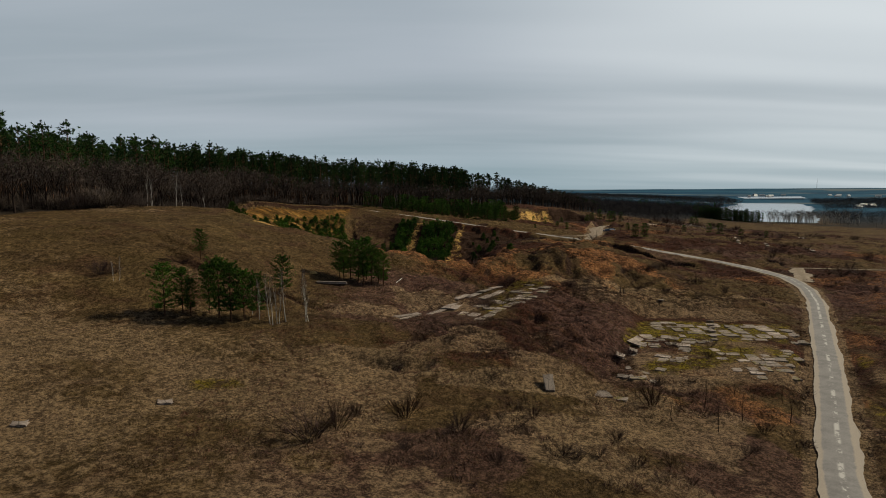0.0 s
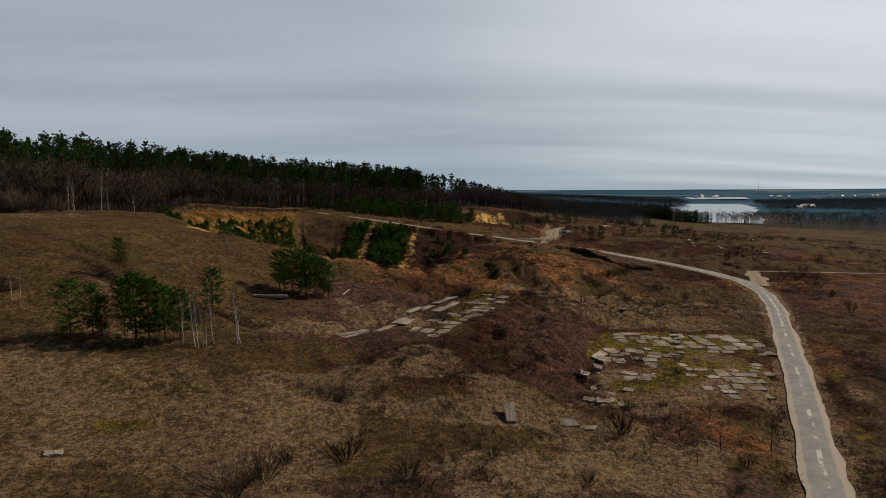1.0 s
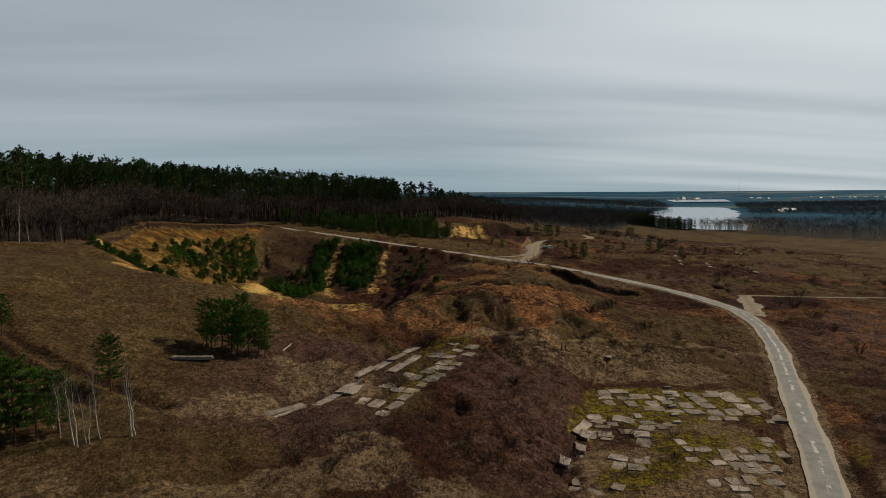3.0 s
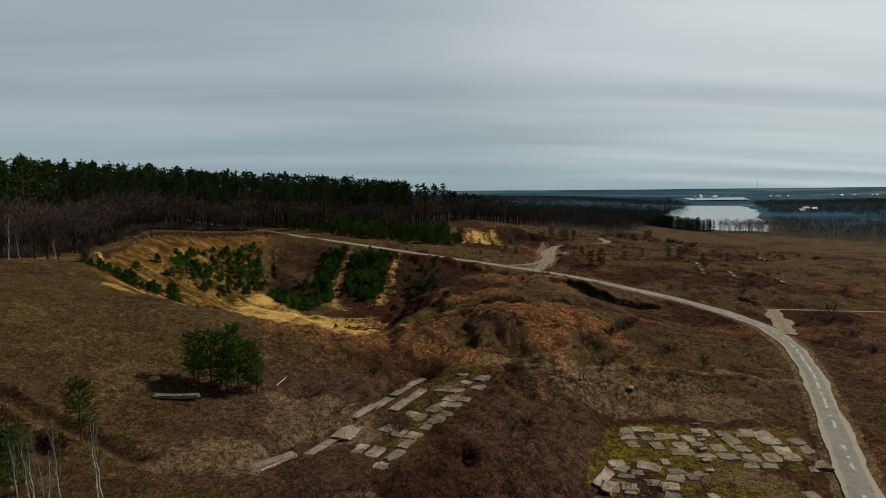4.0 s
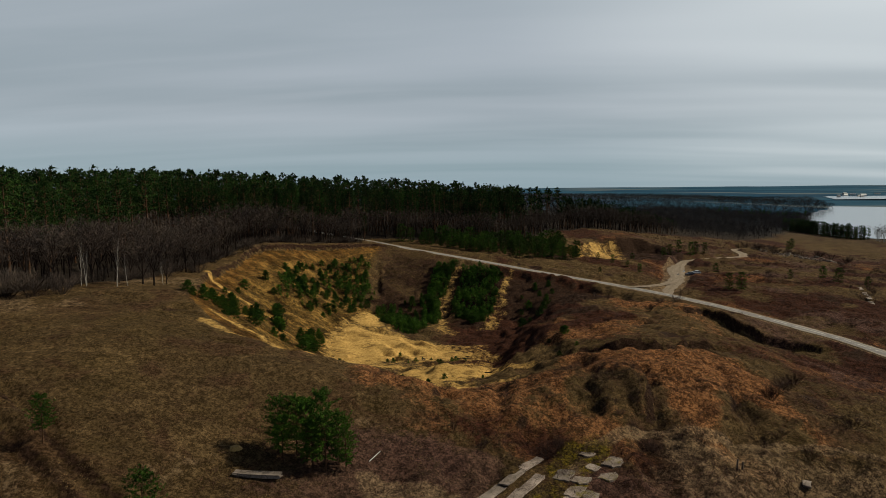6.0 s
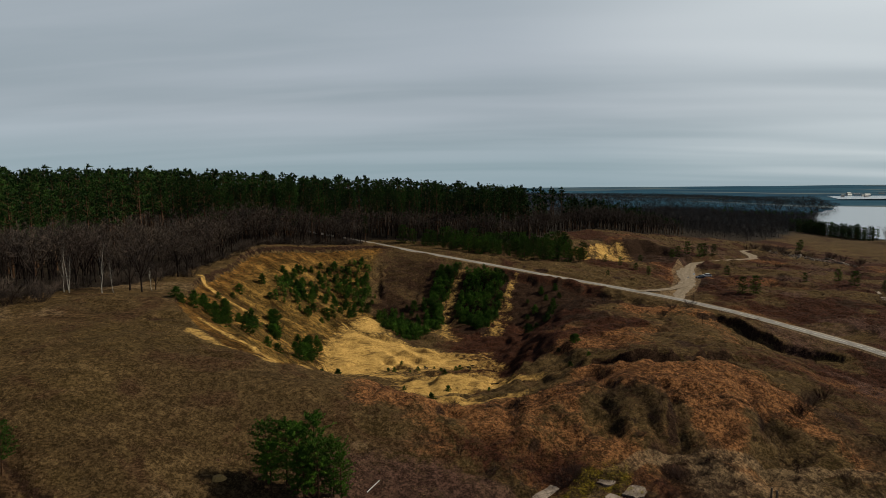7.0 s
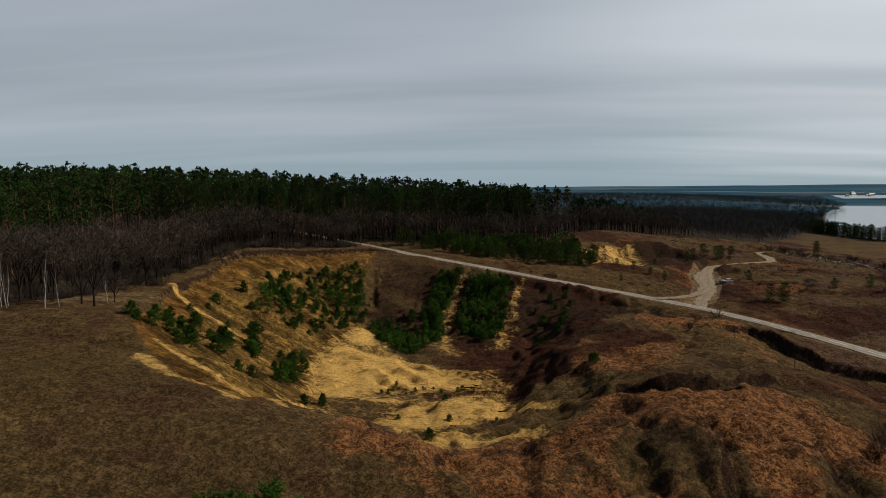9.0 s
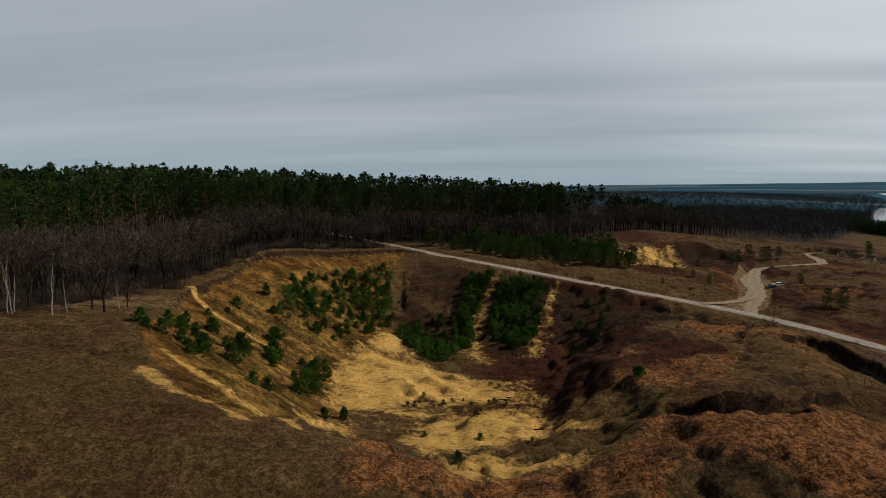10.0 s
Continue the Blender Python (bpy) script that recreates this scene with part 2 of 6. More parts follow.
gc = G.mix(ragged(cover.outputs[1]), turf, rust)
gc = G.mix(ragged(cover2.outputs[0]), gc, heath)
gc = G.mix(ragged(cover2.outputs[1]), gc, soil_and_shade)
gc = G.mix(1.0, gc, (0.98, 0.82, 0.80), "MULTIPLY")
nm_ = G.add("ShaderNodeAttribute")
nm_.attribute_name = "cover_near"
near_at = G.add("ShaderNodeSeparateColor", Color=nm_.outputs["Color"])
pale = G.mix(G.span(tuft, 0.40, 0.60), (0.050, 0.033, 0.020), (0.275, 0.186, 0.108))
mauve = G.mix(G.span(tuft, 0.41, 0.61), (0.022, 0.012, 0.010), (0.128, 0.070, 0.053))
gc = G.mix(ragged(near_at.outputs[1], 0.8), gc, mauve)
gc = G.mix(ragged(near_at.outputs[0], 0.68), gc, pale)
gc = G.mix(ragged(cover.outputs[2]), gc, green)
wm = G.add("ShaderNodeAttribute")
wm.attribute_name = "pit_wall"
wall_at = G.add("ShaderNodeSeparateColor", Color=wm.outputs["Color"])
run_down = G.add("ShaderNodeCombineXYZ", X=G.maths("MULTIPLY", wall_at.outputs[0], 0.30), Y=G.maths("MULTIPLY", wall_at.outputs[1], 4.5), Z=0.0).outputs[0]
streak = G.maths("ADD", G.maths("MULTIPLY", G.noise(run_down, 1.0, 8.0, 0.72, 0.5), 0.55), G.maths("MULTIPLY", tuft, 0.45))
ochre = G.mix(G.span(streak, 0.42, 0.66), (0.022, 0.012, 0.004), (0.37, 0.212, 0.058))
ochre = G.mix(G.span(n_big, 0.50, 0.62, 0.0, 0.6), ochre, G.mix(G.span(tuft, 0.41, 0.62), (0.012, 0.009, 0.003), (0.072, 0.050, 0.016)))
ochre = G.mix(G.span(wall_at.outputs[1], 0.05, 0.30, 0.65, 0.0), ochre, G.mix(G.span(streak, 0.42, 0.68), (0.034, 0.014, 0.004), (0.29, 0.132, 0.032)))
sward = G.mix(G.span(tuft, 0.41, 0.62), (0.013, 0.010, 0.004), (0.078, 0.056, 0.020))
ochre = G.mix(G.span(G.noise(gp, 0.42, 6.0, 0.72, 0.9), 0.49, 0.60, 0.0, 0.7), ochre, sward)
gc = G.mix(ragged(wall_at.outputs[2]), gc, ochre)
gc = G.mix(ragged(cover.outputs[0]), gc, sandy)
# Floor of the woods, with the shade between trees put into its colour
shaded_floor = G.mix(G.span(tuft, 0.4, 0.62), (0.014, 0.011, 0.009), (0.042, 0.031, 0.023))
# Far plain and hills: the blue of haze is put into the ground colour
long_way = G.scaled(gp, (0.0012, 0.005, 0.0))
hazed_plain = G.mix(G.span(G.noise(long_way, 1.0, 6.0, 0.6), 0.46, 0.54), (0.007, 0.036, 0.070), (0.017, 0.060, 0.100))
hazed_plain = G.mix(G.span(G.noise(long_way, 0.7, 3.0, 0.5), 0.55, 0.60), hazed_plain, (0.085, 0.105, 0.118))
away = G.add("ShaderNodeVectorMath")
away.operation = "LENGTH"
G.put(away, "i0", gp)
shaded_floor = G.mix(G.span(away.outputs["Value"], 700.0, 1800.0), shaded_floor, hazed_plain)
gc = G.mix(cover2.outputs[2], gc, shaded_floor)
gc = G.mix(G.span(away.outputs["Value"], 650.0, 1500.0), gc, hazed_plain)
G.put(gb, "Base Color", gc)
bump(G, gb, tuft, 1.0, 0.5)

# asphalt worn pale, with patched strips
M_ROAD, R, rb, _ = material("worn_asphalt", 0.9, 0.0, 0.25)
rp = R.add("ShaderNodeNewGeometry").outputs["Position"]
ruv = R.add("ShaderNodeUVMap").outputs[0]
rs = R.add("ShaderNodeSeparateXYZ", Vector=ruv)
rn = R.noise(rp, 0.5, 5.0, 0.65)
rf = R.noise(rp, 6.0, 4.0, 0.7)
tar = R.mix(R.span(R.maths("ADD", R.maths("MULTIPLY", rn, 0.5), R.maths("MULTIPLY", rf, 0.5)), 0.35, 0.65), (0.12, 0.110, 0.106), (0.195, 0.180, 0.172))
side = R.maths("ABSOLUTE", R.maths("SUBTRACT", rs.outputs[0], 0.5))
dust = R.maths("ADD", R.span(side, 0.25, 0.42), R.maths("MULTIPLY", R.maths("SUBTRACT", rn, 0.5), 1.3))
tar = R.mix(R.span(dust, 0.3, 0.8, 0.0, 0.9), tar, R.mix(rf, (0.17, 0.138, 0.108), (0.34, 0.285, 0.23)))
lane = R.maths("ABSOLUTE", R.maths("SUBTRACT", rs.outputs[0], 0.53))
patch = R.noise(R.scaled(ruv, (3.0, 0.33, 1.0)), 1.0, 4.0, 0.7)
tar = R.mix(R.maths("MULTIPLY", R.span(lane, 0.03, 0.09, 1.0, 0.0), R.span(patch, 0.49, 0.55)), tar, (0.34, 0.32, 0.30))
R.put(rb, "Base Color", tar)
bump(R, rb, rf, 0.3, 0.02)

M_TRACK, T, tb, _ = material("sandy_track", 0.95, 0.0, 0.15)
tp = T.add("ShaderNodeNewGeometry").outputs["Position"]
tuv = T.add("ShaderNodeSeparateXYZ", Vector=T.add("ShaderNodeUVMap").outputs[0])
tn = T.noise(tp, 0.6, 5.0, 0.65, 0.4)
tf = T.noise(tp, 4.0, 4.0, 0.7)
tc = T.mix(T.span(T.maths("ADD", T.maths("MULTIPLY", tn, 0.5), T.maths("MULTIPLY", tf, 0.5)), 0.35, 0.65), (0.125, 0.093, 0.066), (0.27, 0.212, 0.155))
mid = T.maths("ABSOLUTE", T.maths("SUBTRACT", tuv.outputs[0], 0.5))
tc = T.mix(T.span(T.noise(tp, 0.9, 5.0, 0.7, 0.6), 0.50, 0.62, 0.0, 0.6), tc, (0.085, 0.058, 0.038))
tc = T.mix(T.maths("MULTIPLY", T.span(mid, 0.06, 0.16, 0.55, 0.0), T.span(tn, 0.4, 0.6)), tc, (0.10, 0.072, 0.04))
T.put(tb, "Base Color", tc)
bump(T, tb, tf, 0.5, 0.06)

M_WATER, WA, wb, wat = material("lake_water", 0.12, 0.0, 0.5)
WA.put(wb, "Base Color", (0.05, 0.055, 0.06, 1.0))
bump(WA, wb, WA.noise(wat, 0.25, 3.0), 0.12, 0.2)


# ---- mesh helpers ----
class Mesh:
    """Gathers corners and faces for one mesh."""

    def __init__(self):
        self.v, self.f = [], []

    def tube(self, a, b, ra, rb, n=4):
        a, b = Vector(a), Vector(b)
        d = (b - a).normalized()
        u = d.orthogonal().normalized()
        w = d.cross(u)
        k = len(self.v)
        for p, r in ((a, ra), (b, rb)):
            for i in range(n):
                t = 2 * math.pi * i / n
                self.v.append(p + (u * math.cos(t) + w * math.sin(t)) * r)
        for i in range(n):
            j = (i + 1) % n
            self.f.append((k + i, k + j, k + n + j, k + n + i))

    def blade(self, a, d, width, side=None):
        a, d = Vector(a), Vector(d)
        s = (side or d.orthogonal()).normalized() * width * 0.5
        k = len(self.v)
        self.v += [a - s, a + s, a + d]
        self.f.append((k, k + 1, k + 2))

    def box(self, x0, x1, y0, y1, z0, z1):
        k = len(self.v)
        self.v += [Vector((x, y, z)) for z in (z0, z1) for x, y in ((x0, y0), (x1, y0), (x1, y1), (x0, y1))]
        self.f += [tuple(k + i for i in q) for q in ((3, 2, 1, 0), (4, 5, 6, 7), (0, 1, 5, 4), (1, 2, 6, 5), (2, 3, 7, 6), (3, 0, 4, 7))]

    def done(self, name, mat):
        me = bpy.data.meshes.new(name)
        me.from_pydata([tuple(p) for p in self.v], [], self.f)
        me.materials.append(mat)
        return me


def child(name, me, parent, m=None, label=""):
    ob = new(name, me)
    ob.parent = parent
    if m is not None:
        ob.matrix_basis = m
    if label:
        tagged(ob, label)
    return ob


def scattered(name, templates, mat, spots):
    """One mesh of many copies. spots: rows of x, y, z, turn, scale across, scale up."""
    vs, fs, base = [], [], 0
    for k, t in enumerate(templates):
        tv = np.array([tuple(p) for p in t.v])
        tf = np.array([f if len(f) == 3 else f for f in t.f], dtype=object)
        tri = []
        for f in t.f:
            tri += [f[:3]] if len(f) == 3 else [(f[0], f[1], f[2]), (f[0], f[2], f[3])]
        tri = np.array(tri)
        S = spots[k::len(templates)]
        if not len(S):
            continue
        c, s = np.cos(S[:, 3])[:, None], np.sin(S[:, 3])[:, None]
        x = (tv[:, 0] * c - tv[:, 1] * s) * S[:, 4:5] + S[:, 0:1]
        y = (tv[:, 0] * s + tv[:, 1] * c) * S[:, 4:5] + S[:, 1:2]
        z = tv[:, 2] * S[:, 5:6] + S[:, 2:3]
        vs.append(np.stack([x, y, z], -1).reshape(-1, 3))
        fs.append((tri[None] + (np.arange(len(S)) * len(tv))[:, None, None]).reshape(-1, 3) + base)
        base += len(S) * len(tv)
    v, f = np.concatenate(vs).astype(np.float32), np.concatenate(fs).astype(np.int32)
    me = bpy.data.meshes.new(name)
    me.vertices.add(len(v))
    me.vertices.foreach_set("co", v.ravel())
    me.loops.add(f.size)
    me.loops.foreach_set("vertex_index", f.ravel())
    me.polygons.add(len(f))
    me.polygons.foreach_set("loop_start", np.arange(0, f.size, 3, dtype=np.int32))
    me.update(calc_edges=True)
    me.materials.append(mat)
    return new(name, me)


# ---- the lie of the land ----
def lattice(ix, iy, seed):
    h = (ix * 374761393 + iy * 668265263 + seed * 982451653) & 0xFFFFFFFF
    h = ((h ^ (h >> 13)) * 1274126177) & 0xFFFFFFFF
    return ((h ^ (h >> 16)) & 0xFFFF) / 32767.5 - 1.0


def rough(x, y, size, seed, octaves=4, gain=0.5):
    """Fractal noise from -1 to 1; size: metres of its largest waves."""
    total, amp, sum_amp = 0.0, 1.0, 0.0
    for o in range(octaves):
        u, v = x / size + 17.3 * o, y / size - 9.1 * o
        iu, iv = np.floor(u).astype(np.int64), np.floor(v).astype(np.int64)
        a, b = u - iu, v - iv
        a, b = a * a * a * (a * (a * 6 - 15) + 10), b * b * b * (b * (b * 6 - 15) + 10)
        g = [lattice(iu + i, iv + j, seed + o) for i, j in ((0, 0), (1, 0), (0, 1), (1, 1))]
        total = total + amp * ((g[0] * (1 - a) + g[1] * a) * (1 - b) + (g[2] * (1 - a) + g[3] * a) * b)
        sum_amp += amp
        amp, size = amp * gain, size * 0.5
    return total / sum_amp


def smooth(v, a, b):
    t = np.clip((v - a) / (b - a), 0, 1)
    return t * t * (3 - 2 * t)


def near_line(x, y, line, closed=False):
    """Distance to a line of points, and the point's further values there."""
    P = np.array(line, float)
    if closed:
        P = np.vstack([P, P[:1]])
    best = np.full(x.shape, 1e9)
    more = np.zeros(x.shape + (P.shape[1] - 2,))
    for a, b in zip(P[:-1], P[1:]):
        d = b[:2] - a[:2]
        t = np.clip(((x - a[0]) * d[0] + (y - a[1]) * d[1]) / (d @ d), 0, 1)
        q = np.hypot(x - a[0] - t * d[0], y - a[1] - t * d[1])
        closer = q < best
        best = np.where(closer, q, best)
        if more.shape[-1]:
            more = np.where(closer[..., None], a[2:] + t[..., None] * (b[2:] - a[2:]), more)
    return best, more


def inside(x, y, poly):
    c = np.zeros(x.shape, bool)
    for (x0, y0), (x1, y1) in zip(poly, poly[1:] + poly[:1]):
        if y0 != y1:
            c ^= ((y0 > y) != (y1 > y)) & (x < (x1 - x0) * (y - y0) / (y1 - y0) + x0)
    return c


SECTIONS = []


def section(y, *profile):
    """The height of the open ground across x, along one line of equal y."""
    SECTIONS.append((y, np.array(profile, float)))


section(-4800, (-3000, 10), (3000, -5))
section(0, (-200, 8), (-60, 5), (-20, 3), (10, 0.5), (30, -1.5), (200, -2.5))
section(50, (-200, 13), (-80, 7), (-40, 4), (-15, 2.5), (0, 1.5), (15, 0.5), (30, -1), (60, -1.6), (200, -3))
section(75, (-200, 18), (-80, 10), (-42, 5.5), (-30, 4.5), (-13, 4), (-3, 2.5), (8, 3), (15, 1.8), (27, 0), (50, -0.8), (60, -1.7), (200, -3))
section(95, (-200, 22), (-90, 14), (-61, 9), (-37, 7), (-12, 6.4), (10, 6.1), (18, 5), (23, 2.4), (30, 0.6), (55, 0), (66, -1.3), (200, -3))
section(115, (-200, 24), (-90, 19), (-60, 15), (-40, 12), (-25, 8.6), (-15, 8.2), (-5, 6.1), (5, 5.6), (22, 6), (28, 4.5), (36, 0.8), (60, 0), (80, -1), (200, -2.5))
section(130, (-200, 25), (-80, 22), (-55, 19), (-45, 17), (-35, 14.4), (-24, 10.6), (-15, 9), (0, 7.5), (12, 6), (30, 5.5), (37, 3.6), (46, 0.6), (60, -0.5), (200, -2))
section(145, (-200, 26), (-76, 23), (-57, 22.6), (-44, 19.6), (-34, 17.2), (-22, 13.8), (-10, 11), (0, 10), (6, 8.4), (12, 6.8), (25, 6.8), (43, 4.2), (50, 2.2), (60, 1.2), (78, 0), (95, -1.3), (200, -1.5))
section(154, (-200, 26.5), (-76, 23.6), (-57, 23.6), (-44, 21), (-30, 17.8), (-18, 15.4), (-8, 14.2), (4, 11.3), (14, 10.8), (25, 9), (36, 6.8), (46, 4), (54, 3), (64, 2.4), (82, 0.4), (98, -1.3), (200, -1.3))
section(166, (-200, 27), (-80, 24.3), (-56, 23), (-43, 20.3), (-30, 17.2), (-18, 14.6), (-8, 11.5), (2, 9.2), (10, 10.5), (20, 12.4), (30, 13.2), (42, 10.4), (49, 7.4), (55, 5.2), (66, 3.9), (78, 2.2), (100, -1.2), (200, -1))
section(185, (-200, 27.5), (-64, 24.3), (-45, 19.5), (-30, 13.5), (-18, 8), (-5, 4), (8, 5), (20, 8.5), (34, 11.8), (45, 11.3), (57, 9), (66, 5.6), (76, 3.6), (92, 1), (110, -1), (200, -0.5))
section(215, (-200, 27), (-77, 22.3), (-40, 18), (0, 10), (30, 8.5), (44, 9.6), (57, 8.5), (70, 6.6), (78, 4.5), (85, 0.6), (100, -0.5), (200, 0))
section(240, (-200, 27), (-80, 22), (-40, 18), (0, 10), (26, 6), (50, 6.8), (66, 7.6), (80, 7.2), (87, 2.6), (95, 1.6), (110, 0.8), (160, 0.6), (260, -1))
section(260, (-200, 27), (-84, 22), (-40, 18), (0, 11), (30, 7.2), (50, 6.8), (68, 8.2), (77, 7.2), (84, 5.4), (98, 2.8), (115, 3.2), (160, 1.6), (260, -1.5))
section(295, (-200, 28), (-88, 25), (-40, 20), (0, 14), (40, 9), (60, 6.5), (76, 5.2), (100, 6), (130, 5.6), (180, 2), (300, -3))
section(350, (-200, 30), (-60, 21.5), (-40, 19.5), (-16, 17), (7, 14.5), (30, 12.5), (48, 11.4), (62, 9.8), (80, 7.4), (100, 6.8), (133, 6.5), (186, 1.7), (300, -4))
section(430, (-200, 32), (-60, 23), (0, 19.5), (46, 18.6), (70, 17.8), (90, 16), (110, 10), (140, 6), (200, 1), (300, -5), (500, -9))
section(560, (-300, 36), (-60, 25), (0, 20), (60, 17), (120, 12), (170, 5), (220, -2), (280, -8), (400, -9), (900, -9))
section(1000, (-600, 38), (0, 17), (150, 8), (300, -1), (420, -8), (480, -9), (1500, -9))
section(1700, (-900, 35), (0, 12), (500, 4), (740, -6), (800, -9), (3000, -9))
section(3000, (-2500, 30), (0, 14), (900, 6), (1400, -6), (2400, -6), (3500, 4))
section(4300, (-4000, 35), (-500, 24), (1000, 26), (2200, 20), (4500, 30))
section(4900, (-4500, 36), (0, 30), (2000, 30), (4800, 34))

ROAD = [(14, 0, -1.2), (30, 36, -1.4), (43, 62, -1.5), (54, 80, -1.6), (68, 103, -1.5), (89, 139, -1.5), (103, 163, -1.4), (113, 184, -1.0), (118, 203, -0.4),
        (116, 223, 0.3), (109, 243, 1.3), (99, 259, 2.5), (89, 272, 3.9), (80, 284, 4.7), (72, 294, 5.3), (62, 301, 6.3), (48, 309, 7.8), (29, 317, 10), (7, 325, 13),
        (-16, 333, 16), (-37, 343, 18.3), (-52, 352, 20), (-75, 368, 22), (-110, 395, 25)]
TRACK = [(72, 295, 5.2), (76, 306, 5.6), (84, 323, 6.1), (90, 342, 6.4), (95, 360, 6.5), (99, 374, 6.5), (107, 394, 6.3), (125, 408, 5.9), (151, 430, 4.6), (160, 455, 3.7), (166, 490, 2.4), (180, 515, 0.6), (215, 560, -3)]
TURNOFF = [(119, 196, -0.6), (124, 204, -0.5), (128, 213, -0.4), (132, 221, -0.35), (136, 229, -0.3)]
SIDE_LANE = [(133, 228, -0.3), (143, 227, -0.35), (160, 222, -0.4), (200, 214, -0.5), (240, 205, -0.8)]
FORK = [(59, 303, 6.75), (66, 306, 6.5), (73, 311, 6.15), (79, 318, 6.1), (83, 326, 6.2), (86, 337, 6.4), (88, 350, 6.5), (92, 363, 6.6), (97, 372, 6.6)]
PIT_RIM = [(-14, 163), (-25, 163), (-34, 161), (-42, 164), (-51, 171), (-61, 181), (-69, 200), (-78, 222), (-82, 238), (-86, 262), (-89, 282), (-84, 302), (-70, 320), (-53, 338), (-35, 336),
           (-14, 326), (8, 316), (30, 307.5), (47, 299), (59, 291.5), (67, 283), (67, 272), (56, 261), (42, 247), (31, 232), (27, 214), (30, 200), (26, 186), (14, 174), (2, 163)]
RIM_ROUND = [(x, y, 9.3 * k) for k, (x, y) in enumerate(PIT_RIM)]
PIT_FLOOR = [(-36, 214), (-44, 232), (-47, 255), (-42, 272), (-22, 283), (5, 283), (16, 276), (8, 258), (4, 240), (6, 222), (5, 203), (0, 188), (-8, 186), (-22, 198)]
TERRACE = [(11, 222), (20, 212), (31, 205), (58, 212), (74, 222), (76, 250), (68, 278), (52, 292), (34, 300), (23, 296), (17, 282), (15, 262), (12, 244)]
GULLY = [(74, 214, 6.2), (60, 207, 6.4), (48, 199, 6.6), (36, 195, 6.0), (24, 198, 4.6), (12, 200, 3.2), (4, 204, 2.0)]
SAND_LOBES = [[(-47, 264), (-46, 240), (-43, 228), (-42, 213), (-33, 217), (-25, 216), (-20, 226), (-8, 227), (6, 229), (-3, 238), (-7, 243), (-18, 250), (-31, 253), (-37, 257)],
              [(-45, 277), (-36, 279), (-31, 264), (-34, 255), (-44, 264)],
              [(-18, 207), (-8, 221), (3, 224), (10, 203), (14, 200), (6, 199), (-2, 198), (-8, 191), (-12, 183), (-18, 194), (-19, 202)],
              [(-4, 161), (1, 171), (5, 176), (11, 178), (4, 182), (-4, 186), (-8, 180)], [(-36, 199), (-31, 198), (-20, 172), (-24, 170), (-33, 184)]]
CHUTES = [[(-51, 169), (-45, 165.5), (-40, 166.5), (-33, 162)], [(-54, 179), (-48, 177), (-42, 175), (-37, 174), (-26, 165)], [(-83, 235), (-73, 229), (-66, 230), (-60, 232)], [(-33, 217), (-25, 215.5), (-16, 214)]]
LEDGES = [[(-49, 268), (-36, 256), (-22, 247), (-6, 238)], [(-47, 251), (-32, 243), (-18, 236), (-4, 229)], [(-44, 236), (-30, 231), (-16, 226), (-6, 222)], [(-18, 204), (-6, 205), (2, 209), (11, 203)], [(-16, 197), (-4, 200), (10, 200)]]
HOLLOW = [(73.1, 257.1, 4.6), (78.7, 248.8, 2.4), (85.2, 240.4, 0.6), (91.6, 238.4, -0.6), (98.3, 234.6, -1.0)]
FURROWS = [[(-15, 89), (-9, 86.5), (-3, 86)], [(170, 318), (180, 301), (192, 305)], [(228, 367), (208, 322), (190, 290)], [(-61, 130), (-52, 125.4), (-44.5, 121.8), (-37, 118.3), (-31.7, 116.5), (-22, 111.4)],
           [(-56, 123.5), (-47, 119.7), (-40, 116.4), (-32, 111)], [(56, 149), (63, 144.5), (70, 139.5)], [(-60, 170), (-58.8, 173.2), (-55.7, 174)], [(-43.5, 157.6), (-38.6, 156.6)], [(-78, 177.4), (-70.6, 176)], [(134, 246), (132.8, 230)], [(134.5, 244), (134.4, 231)]]
LAKE = [(365, 700), (345, 800), (355, 895), (418, 1002), (505, 1150), (590, 1305), (717, 1484), (790, 1650), (920, 1580), (900, 1468), (760, 1200), (640, 1007), (525, 820), (430, 655)]
RIVER = [(1080, 2150), (1350, 2150), (1660, 2760), (1320, 2760)]
CLIFF_RIM = [(34, 378), (46, 397), (58, 409), (70, 418), (84, 424), (100, 422), (110, 410), (106, 392), (88, 374), (66, 362), (46, 364)]


def open_ground(x, y):
    zs = []
    for _, p in SECTIONS:
        zs.append((np.interp(x - 2.5, p[:, 0], p[:, 1]) + 2 * np.interp(x, p[:, 0], p[:, 1]) + np.interp(x + 2.5, p[:, 0], p[:, 1])) / 4)
    Z, Y = np.stack(zs), np.array([s[0] for s in SECTIONS], float)
    D = np.zeros_like(Z)
    s = (Z[1:] - Z[:-1]) / (Y[1:] - Y[:-1])[:, None]
    D[1:-1] = np.where(s[1:] * s[:-1] > 0, 2 * s[1:] * s[:-1] / (s[1:] + s[:-1] + 1e-12), 0)
    i = np.clip(np.searchsorted(Y, y) - 1, 0, len(Y) - 2)
    k = np.arange(len(x))
    h = Y[i + 1] - Y[i]
    t = np.clip((y - Y[i]) / h, 0, 1)
    return ((2 * t**3 - 3 * t**2 + 1) * Z[i, k] + (t**3 - 2 * t**2 + t) * h * D[i, k] + (3 * t**2 - 2 * t**3) * Z[i + 1, k] + (t**3 - t**2) * h * D[i + 1, k])


